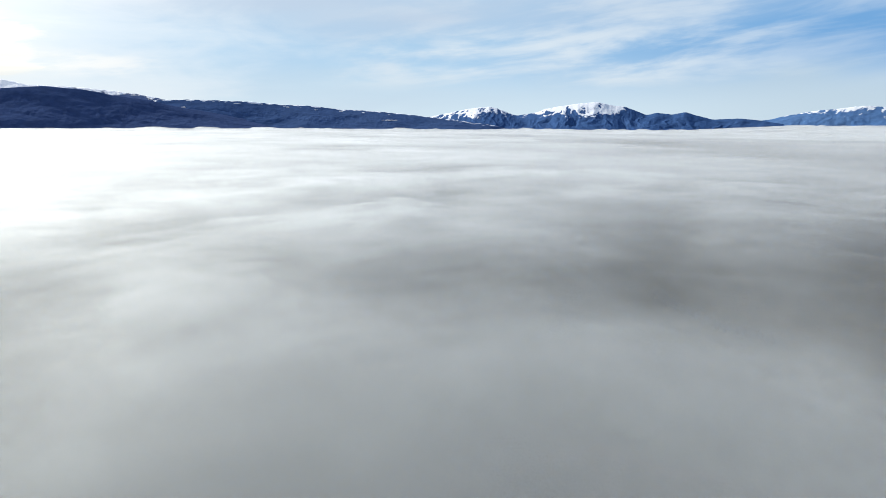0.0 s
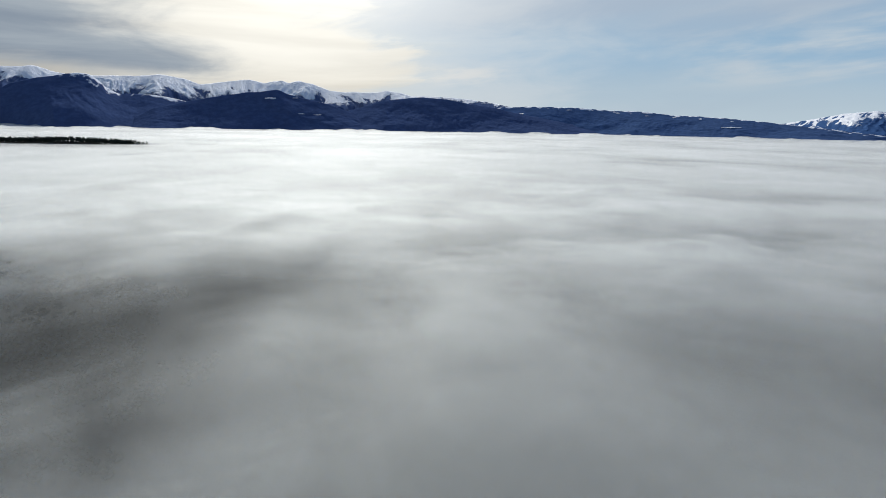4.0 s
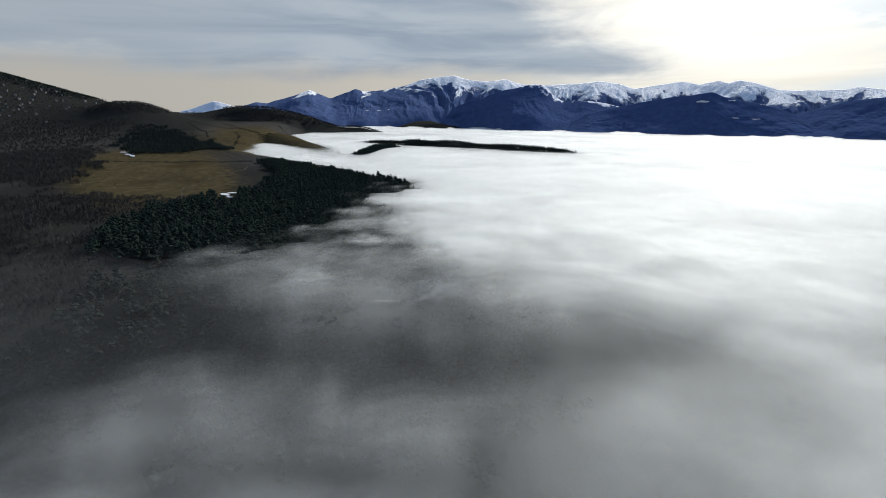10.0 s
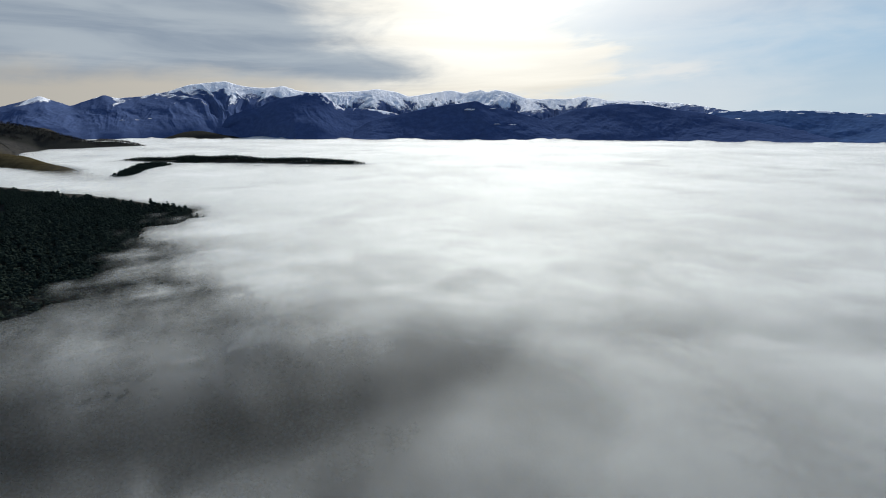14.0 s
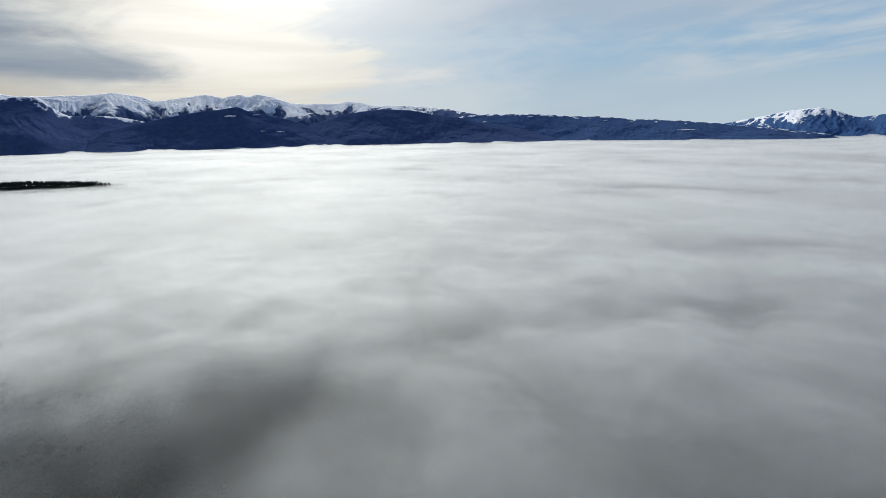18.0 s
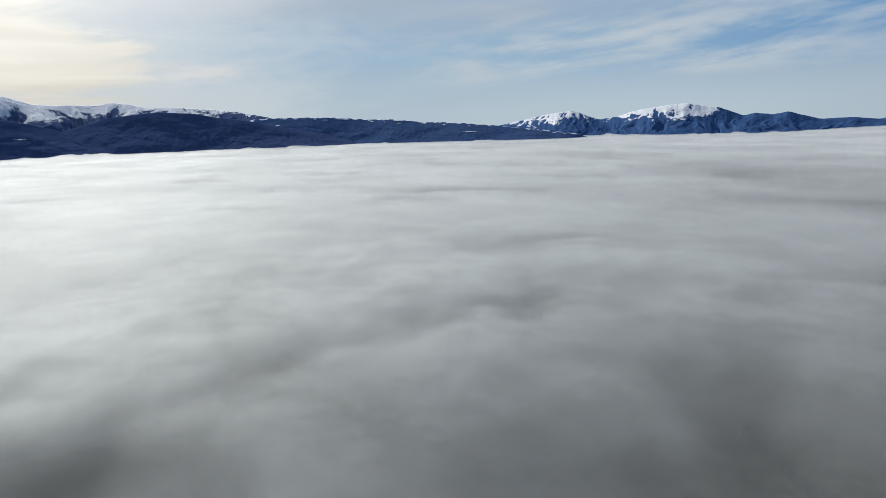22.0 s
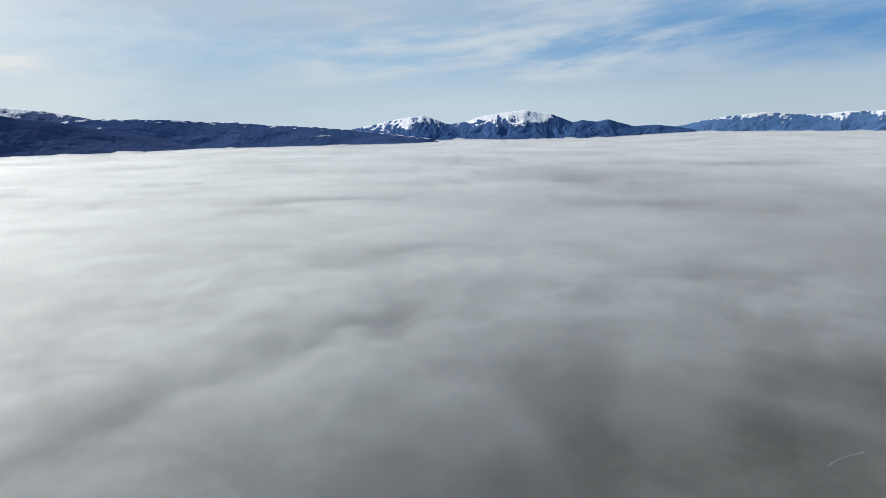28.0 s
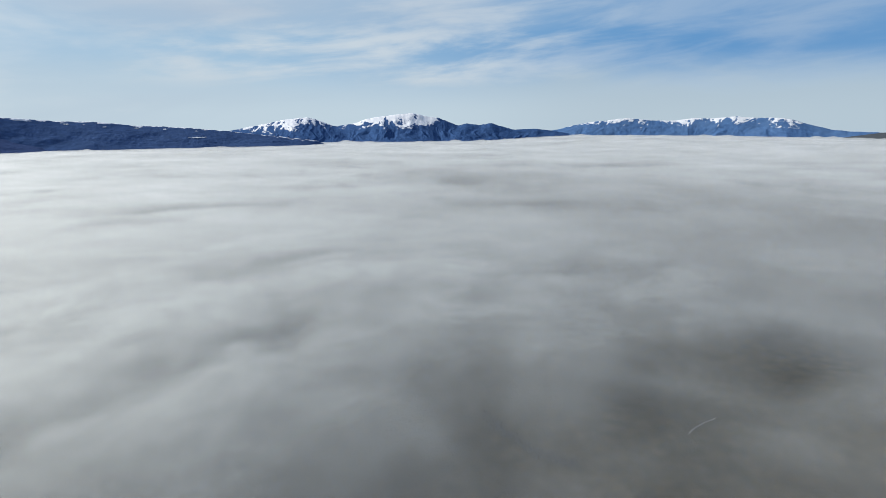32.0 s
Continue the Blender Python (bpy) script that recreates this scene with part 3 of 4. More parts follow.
def mountain_range(name, label, skyline, ridge, foot, mat, jag, gullies, seed, ribbing=0.03, step=0.05, back=260, swell=0.95, snow=None, rim=0.0, web=60.0, band=45.0, smooth_snow=False):
    """A range round the basin: skyline is a list of bearing and height of its tops and saddles, snow one of bearing and height of its snow line."""
    pts = np.array(skyline, float)[::-1] if skyline[0][0] > skyline[-1][0] else np.array(skyline, float)
    az = np.arange(pts[0, 0], pts[-1, 0] + step / 2, step)
    top = np.interp(az, pts[:, 0], pts[:, 1])
    k = np.ones(9) / 9
    top = np.convolve(np.pad(top, 4, mode="edge"), k, "valid")
    arc = np.radians(az) * ridge
    top = top + jag * fbm(arc / 75, arc * 0 + seed, 4, seed, 0.5)
    u = np.concatenate([np.linspace(0, 1, 84), np.linspace(1.04, 1.3, 5)])
    A, Uu = np.meshgrid(az, u)
    wide = np.ones(61) / 61
    even = np.convolve(np.pad(top, 30, mode="edge"), wide, "valid")
    # the teeth of the crest fade out down the slope
    S = even + (top - even) * smooth(Uu, 0.55, 1.0)
    base = -45.0
    near = np.interp(A, *zip(*sorted(foot))) if isinstance(foot, list) else foot
    wander = 0.06 * (ridge - np.mean(near)) * fbm(np.radians(A) * ridge / 300, Uu * 2, 3, seed + 3)
    R = np.where(Uu <= 1, near + (ridge - near) * Uu + wander * 4 * Uu * (1 - Uu), ridge + (Uu - 1) * back)
    x, y = polar(A, R)
    Ur = np.clip(Uu, 0, 1)
    arcs = np.radians(A) * ridge
    down = (1 - Ur) * (S - base)
    warp = 0.35 * fbm(arcs / 260, Ur * 2.2, 3, seed + 5)
    spur = ridged(arcs / 330 + warp, Ur * 0.9 + warp, 5, seed + 9, 0.52)
    shape = Ur ** (swell + 0.25 * fbm(arcs / 500, Ur * 0, 2, seed + 13))
    gullies = np.interp(A, *zip(*sorted(gullies))) if isinstance(gullies, list) else gullies
    cut = gullies * (1 - spur) * 5 * Ur * (1 - Ur) ** 1.4
    z = base + (S - base) * (shape - cut)
    # side ridges branch off the crest and run down aslant
    lean = 1.1 * fbm(arcs / 520, arcs * 0, 2, seed + 30)
    side = ridged(arcs / 190 + lean * down / 170 + 0.8 * warp, down / 330 + 0.8 * warp, 4, seed + 21, 0.5)
    ribbing = np.interp(A, *zip(*sorted(ribbing))) if isinstance(ribbing, list) else ribbing
    z = z - (S - base) * ribbing * (1 - side) * smooth(Ur, 0.15, 0.6) * (1 - Ur) * 2.4
    z = np.where(Uu > 1, S - (S - base) * 2.2 * np.clip(Uu - 1, 0, 1) ** 1.2, z)
    z = z + np.where(Uu < 1, 1.4 * fbm(x / 26, y / 26, 3, seed + 17) * Ur * (1.02 - Ur) * 4, 0)
    share = np.full(z.shape, -1.0)
    if snow:
        line = np.interp(A, *zip(*sorted(snow)))
        net = 0.6 * fbm(arcs / 95 + lean * down / 60 + 2 * warp, down / 52 + 2 * warp, 5, seed + 50, 0.62) if smooth_snow else ridged(arcs / 62 + lean * down / 45 + warp, down / 48 + warp, 4, seed + 50, 0.6)
        share = (z - line + 30 * fbm(arcs / 210, down / 120, 3, seed + 40) + web * (0.45 * (side - side.mean()) + 0.75 * (net - net.mean()))) / band
        share = np.clip(share, -1.5, 2.0)
    if rim:
        share = np.maximum(share, np.clip((z - S + rim) / rim + 1.6 * fbm(arcs / 55, down / 12, 3, seed + 44) - 0.3, -1, 1.2))
    ob = mesh_object(name, np.stack([x, y, z], -1).reshape(-1, 3), grid_faces(len(u), len(az))[:, ::-1], mat, attrs={"snow": share.ravel()})
    RANGES[ob.name] = (ob, az, u, x, y, z)
    return tagged(ob, label, "mountain")


def snow_patch(range_name, bearing, height, wide, high, seed):
    """An irregular clearing of lying snow on the face of a range, at a bearing and a height."""
    ob, az, u, x, y, z = RANGES[range_name]
    i = int(np.argmin(np.abs(az - bearing)))
    per_az = np.hypot(x[30, 1] - x[30, 0], y[30, 1] - y[30, 0])
    na = max(3, int(wide / per_az / 2))
    a = np.arange(max(i - na, 0), min(i + na + 1, len(az)))
    b = np.linspace(height - high / 2, height + high / 2, 7)
    rows = np.arange(84)
    # each column climbs to the wanted height
    at = np.array([np.interp(b, np.maximum.accumulate(z[:84, c]) + rows * 1e-4, rows) for c in a]).T
    lo = np.minimum(at.astype(int), 82)
    f = at - lo
    pick = lambda g: g[lo, a] * (1 - f) + g[lo + 1, a] * f
    px, py, pz = pick(x), pick(y), pick(z) + 0.8
    r = np.hypot(px, py)
    px, py = px * (1 - 4 / r), py * (1 - 4 / r)
    s, t = np.meshgrid(np.linspace(-1, 1, len(a)), np.linspace(-1, 1, len(b)))
    edge = s ** 2 + t ** 2 + 1.5 * fbm(s * 3.2 + seed, t * 1.6, 4, seed)
    faces = grid_faces(len(b), len(a))[:, ::-1]
    keep = (edge.ravel()[faces].mean(1) < 0.8) & (np.ptp(r.ravel()[faces], axis=1) < 35)
    if not keep.any():
        return
    v, f, at = compact(np.stack([px, py, pz], -1).reshape(-1, 3), faces[keep], {})
    mesh_object("snow_patch", v, f, M_SNOW, ob)


SNOWY = "high range with ragged snow over dark forest, blue with distance haze"
WOODED = "dark forested ridge, blue with distance haze, rising straight from the fog"
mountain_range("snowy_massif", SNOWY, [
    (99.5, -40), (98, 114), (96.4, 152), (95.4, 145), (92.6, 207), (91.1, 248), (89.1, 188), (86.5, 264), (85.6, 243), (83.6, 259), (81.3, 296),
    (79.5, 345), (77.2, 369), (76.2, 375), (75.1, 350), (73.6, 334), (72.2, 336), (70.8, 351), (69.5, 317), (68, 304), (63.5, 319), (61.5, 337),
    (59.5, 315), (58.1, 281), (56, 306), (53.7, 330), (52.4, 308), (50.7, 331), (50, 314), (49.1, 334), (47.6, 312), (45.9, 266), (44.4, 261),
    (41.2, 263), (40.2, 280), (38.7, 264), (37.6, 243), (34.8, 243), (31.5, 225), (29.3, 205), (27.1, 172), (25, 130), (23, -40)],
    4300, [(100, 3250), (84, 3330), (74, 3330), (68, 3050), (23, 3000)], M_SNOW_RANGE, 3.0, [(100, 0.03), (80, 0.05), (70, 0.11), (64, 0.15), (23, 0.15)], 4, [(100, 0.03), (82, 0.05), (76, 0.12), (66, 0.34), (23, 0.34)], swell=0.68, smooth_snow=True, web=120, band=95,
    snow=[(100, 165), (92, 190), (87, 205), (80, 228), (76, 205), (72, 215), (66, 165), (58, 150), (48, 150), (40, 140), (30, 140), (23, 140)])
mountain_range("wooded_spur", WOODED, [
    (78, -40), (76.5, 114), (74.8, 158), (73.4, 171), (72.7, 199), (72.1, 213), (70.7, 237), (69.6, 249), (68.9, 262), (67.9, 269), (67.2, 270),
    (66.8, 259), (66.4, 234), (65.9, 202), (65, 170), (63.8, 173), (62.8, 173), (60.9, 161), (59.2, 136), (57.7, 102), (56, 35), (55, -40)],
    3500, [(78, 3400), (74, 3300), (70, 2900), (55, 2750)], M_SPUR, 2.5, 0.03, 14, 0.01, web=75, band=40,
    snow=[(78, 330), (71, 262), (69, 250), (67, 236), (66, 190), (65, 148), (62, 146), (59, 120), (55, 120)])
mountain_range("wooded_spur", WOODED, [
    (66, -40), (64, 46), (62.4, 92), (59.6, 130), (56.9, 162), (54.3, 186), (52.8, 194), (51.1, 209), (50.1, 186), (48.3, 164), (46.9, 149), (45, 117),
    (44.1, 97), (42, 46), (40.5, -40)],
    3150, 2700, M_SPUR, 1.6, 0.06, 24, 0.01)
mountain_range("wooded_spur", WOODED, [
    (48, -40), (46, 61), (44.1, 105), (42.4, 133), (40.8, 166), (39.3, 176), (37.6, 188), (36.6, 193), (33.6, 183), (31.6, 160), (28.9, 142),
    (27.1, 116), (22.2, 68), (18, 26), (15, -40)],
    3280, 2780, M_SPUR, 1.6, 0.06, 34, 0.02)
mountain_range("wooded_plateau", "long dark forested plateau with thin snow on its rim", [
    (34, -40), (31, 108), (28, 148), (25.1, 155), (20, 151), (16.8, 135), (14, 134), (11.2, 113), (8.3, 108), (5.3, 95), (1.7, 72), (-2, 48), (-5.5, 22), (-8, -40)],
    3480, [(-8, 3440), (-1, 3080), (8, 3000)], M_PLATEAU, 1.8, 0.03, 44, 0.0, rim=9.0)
mountain_range("snowy_mountain", "distant peaks streaked with fresh snow, their slopes blue with haze", [
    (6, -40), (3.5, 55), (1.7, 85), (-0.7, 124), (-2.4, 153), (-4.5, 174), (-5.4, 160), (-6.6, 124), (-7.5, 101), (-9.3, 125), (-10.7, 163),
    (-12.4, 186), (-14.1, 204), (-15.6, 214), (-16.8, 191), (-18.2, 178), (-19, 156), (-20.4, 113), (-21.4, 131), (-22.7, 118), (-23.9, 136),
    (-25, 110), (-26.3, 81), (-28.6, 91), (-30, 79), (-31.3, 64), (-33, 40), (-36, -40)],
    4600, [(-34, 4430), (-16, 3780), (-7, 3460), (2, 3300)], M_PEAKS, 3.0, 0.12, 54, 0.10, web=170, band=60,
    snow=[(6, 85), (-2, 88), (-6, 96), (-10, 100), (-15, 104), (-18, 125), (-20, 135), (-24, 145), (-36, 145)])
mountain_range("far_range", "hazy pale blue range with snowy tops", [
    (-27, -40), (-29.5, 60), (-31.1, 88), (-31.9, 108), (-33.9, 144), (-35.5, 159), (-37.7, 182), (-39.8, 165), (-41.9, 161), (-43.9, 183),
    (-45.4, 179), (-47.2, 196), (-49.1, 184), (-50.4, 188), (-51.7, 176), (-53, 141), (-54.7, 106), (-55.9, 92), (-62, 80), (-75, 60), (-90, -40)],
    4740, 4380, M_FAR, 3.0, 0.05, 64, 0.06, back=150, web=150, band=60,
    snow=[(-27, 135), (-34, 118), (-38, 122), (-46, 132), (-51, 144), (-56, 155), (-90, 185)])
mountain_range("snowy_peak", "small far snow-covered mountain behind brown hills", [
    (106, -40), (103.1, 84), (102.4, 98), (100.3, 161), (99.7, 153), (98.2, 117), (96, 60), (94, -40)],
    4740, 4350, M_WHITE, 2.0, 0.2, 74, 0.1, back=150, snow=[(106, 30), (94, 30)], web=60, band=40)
mountain_range("bare_hill", "low bare brown hill standing out of the fog, greyed by haze", [
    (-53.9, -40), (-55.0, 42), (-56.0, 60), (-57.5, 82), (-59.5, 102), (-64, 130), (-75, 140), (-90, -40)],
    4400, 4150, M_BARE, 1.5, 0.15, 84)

# ---- woods ----
rng = np.random.RandomState(12)
ICO = []
g = (1 + 5 ** 0.5) / 2
for a, b in ((1, g), (-1, g), (1, -g), (-1, -g)):
    ICO += [(0, a, b), (a, b, 0), (b, 0, a)]
ICO = np.array(ICO, float) / math.hypot(1, g)


def hull_faces(v):
    out = []
    for i in range(12):
        for j in range(i + 1, 12):
            for k in range(j + 1, 12):
                if max(np.linalg.norm(v[i] - v[j]), np.linalg.norm(v[j] - v[k]), np.linalg.norm(v[i] - v[k])) < 1.2:
                    n = np.cross(v[j] - v[i], v[k] - v[i])
                    out.append((i, j, k) if n @ v[i] > 0 else (i, k, j))
    return np.array(out)


ICO_F = hull_faces(ICO)


def clump(r, centre, size, squash=0.8):
    v = ICO * (1 + 0.30 * r.uniform(-1, 1, (12, 1)))
    a = r.uniform(0, 6.28)
    c, s = math.cos(a), math.sin(a)
    v = v @ np.array([[c, -s, 0], [s, c, 0], [0, 0, 1]])
    return v * np.array([size, size, size * squash]) + np.array(centre)


def join(pieces):
    vs, fs, n = [], [], 0
    for v, f in pieces:
        vs.append(v)
        fs.append(f + n)
        n += len(v)
    return np.concatenate(vs), np.concatenate(fs)


def tuft(r, centre, size):
    """A spray of needles: three crossed slanting blades."""
    v, f = [], []
    for k in range(3):
        a = r.uniform(0, 6.28)
        d = np.array([math.cos(a), math.sin(a), r.uniform(0.1, 0.8)]) * size
        w = np.array([-math.sin(a), math.cos(a), 0]) * size * 0.45
        i = len(v)
        v += [-w * 0.4, w * 0.4, d + w, d * 1.3, d - w]
        f += [(i, i + 1, i + 2), (i, i + 2, i + 3), (i, i + 3, i + 4)]
    return np.array(v) + np.array(centre), np.array(f)


def pine_crown(seed, tall, clumps, tufts):
    """Unit-high crown: uneven clumps round the upper trunk, with sprays standing out."""
    r = np.random.RandomState(seed)
    pieces = []
    for k in range(clumps):
        h = 0.22 + 0.74 * (k + r.uniform(0, 1)) / clumps
        reach = (0.24 if tall else 0.30) * (1.08 - h) ** 0.6 * (0.6 if h < 0.35 else 1.0)
        a = k * 2.4 + r.uniform(-0.5, 0.5)
        out = reach * r.uniform(0.35, 0.95)
        pieces.append((clump(r, (out * math.cos(a), out * math.sin(a), h), reach * r.uniform(0.55, 0.85) + 0.03), ICO_F))
    for k in range(tufts):
        h = r.uniform(0.2, 1.0)
        reach = (0.26 if tall else 0.33) * (1.1 - h) ** 0.6
        a = r.uniform(0, 6.28)
        pieces.append(tuft(r, (reach * math.cos(a), reach * math.sin(a), h), r.uniform(0.06, 0.10)))
    return join(pieces)


def rod(points, radii, sides=5):
    points = np.array(points, float)
    v = []
    for p, rad in zip(points, radii):
        for k in range(sides):
            a = 2 * math.pi * k / sides
            v.append(p + rad * np.array([math.cos(a), math.sin(a), 0]))
    f = []
    for i in range(len(points) - 1):
        for k in range(sides):
            a, b = i * sides + k, i * sides + (k + 1) % sides
            f += [(a, b, b + sides), (a, b + sides, a + sides)]
    return np.array(v), np.array(f)


def inside(poly, x, y):
    hit = np.zeros(len(x), bool)
    for (x0, y0), (x1, y1) in zip(poly, poly[1:] + poly[:1]):
        cross = ((y0 > y) != (y1 > y)) & (x < (x1 - x0) * (y - y0) / (y1 - y0 + 1e-9) + x0)
        hit ^= cross
    return hit


def scatter(poly, spacing, seed, ragged=18.0):
    """Jittered places inside an outline with a ragged edge."""
    r = np.random.RandomState(seed)
    xs, ys = [p[0] for p in poly], [p[1] for p in poly]
    gx, gy = np.meshgrid(np.arange(min(xs) - 20, max(xs) + 20, spacing), np.arange(min(ys) - 20, max(ys) + 20, spacing))
    x, y = gx.ravel() + r.uniform(-.5, .5, gx.size) * spacing, gy.ravel() + r.uniform(-.5, .5, gx.size) * spacing
    wx, wy = x + ragged * fbm(x / 40, y / 40, 3, seed), y + ragged * fbm(x / 40 + 50, y / 40, 3, seed + 2)
    m = inside(poly, wx, wy)
    return x[m], y[m]


def plant(name, label, category, kinds, x, y, tall, mat, seed, sink=0.3):
    """Joins many small plants into one mesh."""
    r = np.random.RandomState(seed)
    z = land(x, y) - sink
    vs, fs, n = [], [], 0
    for i in range(len(x)):
        v, f = kinds[r.randint(len(kinds))]
        h = r.uniform(*tall)
        a = r.uniform(0, 6.28)
        c, s = math.cos(a), math.sin(a)
        w = h * r.uniform(0.85, 1.2)
        q = np.empty_like(v)
        q[:, 0], q[:, 1], q[:, 2] = x[i] + w * (v[:, 0] * c - v[:, 1] * s), y[i] + w * (v[:, 0] * s + v[:, 1] * c), z[i] + h * v[:, 2]
        vs.append(q)
        fs.append(f + n)
        n += len(v)
    if vs:
        ob = mesh_object(name, np.concatenate(vs), np.concatenate(fs), mat, shade=False)
        tagged(ob, label, category, kind="stuff")


PINES = [pine_crown(s, s % 2, 11, 14) for s in range(6)]
SMALL_PINES = [pine_crown(20 + s, s % 2, 6, 5) for s in range(5)]
TRUNK = rod([(0, 0, -0.05), (0.004, 0, 0.3), (0, 0.006, 0.85)], [0.022, 0.017, 0.006])


def twig_bush(seed, stems):
    """A bare crown: thin upright stems and side twigs."""
    r = np.random.RandomState(seed)
    pieces = []
    for k in range(stems):
        a, lean = r.uniform(0, 6.28), r.uniform(0.15, 1.0)
        h = r.uniform(0.75, 1.0) * (1.05 - 0.45 * lean)
        tip = np.array([lean * math.cos(a), lean * math.sin(a), h])
        w = 0.013
        side = np.array([-math.sin(a), math.cos(a), 0]) * w
        pieces.append((np.array([-side, side, tip * 0.6 + side, tip, tip * 0.6 - side]), np.array([(0, 1, 2), (0, 2, 4), (4, 2, 3)])))
        for j in range(2):
            b = r.uniform(0, 6.28)
            base, d = tip * r.uniform(0.4, 0.8), np.array([math.cos(b), math.sin(b), 0.7]) * r.uniform(0.15, 0.3)
            sd = np.array([-math.sin(b), math.cos(b), 0]) * 0.02
            pieces.append((np.array([base - sd, base + sd, base + d]), np.array([(0, 1, 2)])))
    return join(pieces)


BUSHES = [twig_bush(40 + s, 20) for s in range(5)]

HEADLAND = [(-1000, -105), (-1005, -70), (-860, 30), (-700, 150), (-560, 160), (-440, 120), (-370, 60), (-375, -60), (-385, -120), (-450, -170),
            (-585, -165), (-640, -125), (-690, -80), (-800, -60), (-900, -85)]
hx, hy = scatter(HEADLAND, 5.5, 5)
# the wood leaves a gap before the old snow at its edge
gap = (np.hypot(hx + 655, hy + 105) < 16) | ((np.abs((hx + 655) * -0.16 + (hy + 105) * 0.987) < 11) & (hx > -655) & (hx < -600))


def clear_of_fog(x, y):
    """Trees stand free, drown wholly, or rise where the fog is thin."""
    z, top = land(x, y), fog_top(x, y)
    return (z > top - 3) | (z + 14 < top) | (fog_thickness(x, y) < 0.9)


m = ~gap & clear_of_fog(hx, hy)
hx, hy = hx[m], hy[m]
single = (hx < -640) & (hy < 40) & (hy < -0.52 * (hx + 640) - 20) & (rng.uniform(size=len(hx)) < 0.8)
keep = np.where(single)[0]
keep = keep[np.argsort(hy[keep] + 0.35 * hx[keep])][:260]
rest = np.ones(len(hx), bool)
rest[keep] = False
plant("pine_forest", "dense dark green pine forest on the headland, its foot in fog", "forest", PINES[:3] + SMALL_PINES, hx[rest], hy[rest], (6, 11), M_PINE, 3)

# single pines along the pasture edge
protos = []
for k, (v, f) in enumerate(PINES):
    e = new("pine_tree")
    tagged(e, "dark green pine at the edge of the headland wood", "tree", "pines on the headland")
    mesh_object("crown", v * 9, f, M_PINE, e, False)
    mesh_object("trunk", TRUNK[0] * 9, TRUNK[1], M_BARK, e, True)
    protos.append(e)
for n, i in enumerate(keep):
    s = rng.uniform(0.8, 1.2)
    place = pose(hx[i], hy[i], float(land(hx[i], hy[i])) - 0.3, 0, 0, rng.uniform(0, 360))
    if n < len(protos):
        protos[n].matrix_basis = place
    else:
        copy_thing(protos[n % len(protos)], place)

sx, sy = scatter([(-1640, 60), (-1560, 150), (-1400, 300), (-1175, 535), (-1150, 580), (-1175, 592), (-1265, 550), (-1440, 400), (-1620, 220), (-1700, 120)], 4.8, 9, 14)
plant("spit_wood", "row of dark pines on a low spit between banks of fog", "forest", SMALL_PINES, sx, sy, (6, 11), M_PINE, 4)
sx, sy = scatter([(-1235, 10), (-1255, 90), (-1330, 180), (-1400, 270), (-1480, 270), (-1400, 150), (-1330, 50), (-1280, 0)], 5.0, 10, 14)
plant("spit_wood", "clump of dark pines at the foot of the low spit", "forest", SMALL_PINES, sx, sy, (7, 13), M_PINE, 4)
dx, dy = scatter([(-1120, -360), (-1130, -300), (-1190, -190), (-1330, -215), (-1500, -330), (-1700, -420), (-1720, -520), (-1450, -470), (-1250, -400)], 6.0, 15, 40)
plant("dark_wood", "dark wood on the slope behind the pasture", "forest", SMALL_PINES, dx, dy, (6, 9), M_WOOD_FAR, 5)
ix, iy = scatter([(-2650, -420), (-2330, -420), (-2300, -180), (-2420, 150), (-2480, 330), (-2640, 330), (-2700, 0)], 11.0, 17, 40)
plant("hill_wood", "dark leafless wood covering a rounded hill", "forest", BUSHES, ix, iy, (9, 13), M_TWIGS, 6)
bx, by = scatter([(-560, -620), (-560, -240), (-700, -330), (-960, -400), (-1180, -420), (-1600, -560), (-1700, -900), (-1200, -900)], 10.0, 19, 60)
m = rng.uniform(size=len(bx)) < np.clip(0.45 + 0.9 * fbm(bx / 130, by / 130, 3, 77), 0, 1)
plant("scrub", "grey brown leafless scrub and thicket on the slope", "scrub", BUSHES, bx[m], by[m], (3, 8), M_TWIGS, 7)
ex, ey = scatter([(-700, -620), (-520, -420), (-420, -250), (-400, -160), (-480, -240), (-620, -215), (-680, -260), (-720, -320), (-640, -460)], 5.5, 23, 40)
m = rng.uniform(size=len(ex)) < 0.7
plant("thicket", "bare brown thicket below the pasture", "scrub", BUSHES, ex[m], ey[m], (3, 7), M_TWIGS, 8)

ux, uy = scatter([(-430, 60), (-395, -60), (-400, -125), (-340, -135), (-230, -100), (-175, -40), (-170, 60), (-210, 130), (-280, 140), (-380, 110)], 5.6, 25, 40)
m = rng.uniform(size=len(ux)) < np.clip(1.1 + 1.2 * fbm(ux / 85, uy / 60, 2, 79), 0, 1)
m &= clear_of_fog(ux, uy)
plant("drowned_wood", "dark pines showing dimly through thin fog", "forest", SMALL_PINES, ux[m], uy[m], (6, 10), M_WOOD_FAR, 9)
qx, qy = scatter([(-250, -210), (-240, -90), (-330, -130), (-390, -125), (-450, -165), (-585, -160), (-640, -130), (-690, -250), (-560, -300), (-440, -300)], 4.2, 27, 30)
m = rng.uniform(size=len(qx)) < np.clip(0.8 + 1.0 * fbm(qx / 60, qy / 60, 3, 81), 0, 1)
plant("thicket", "tangled brown leafless thicket in front of the pasture", "scrub", BUSHES, qx[m], qy[m], (2.5, 6.5), M_TWIGS, 10)

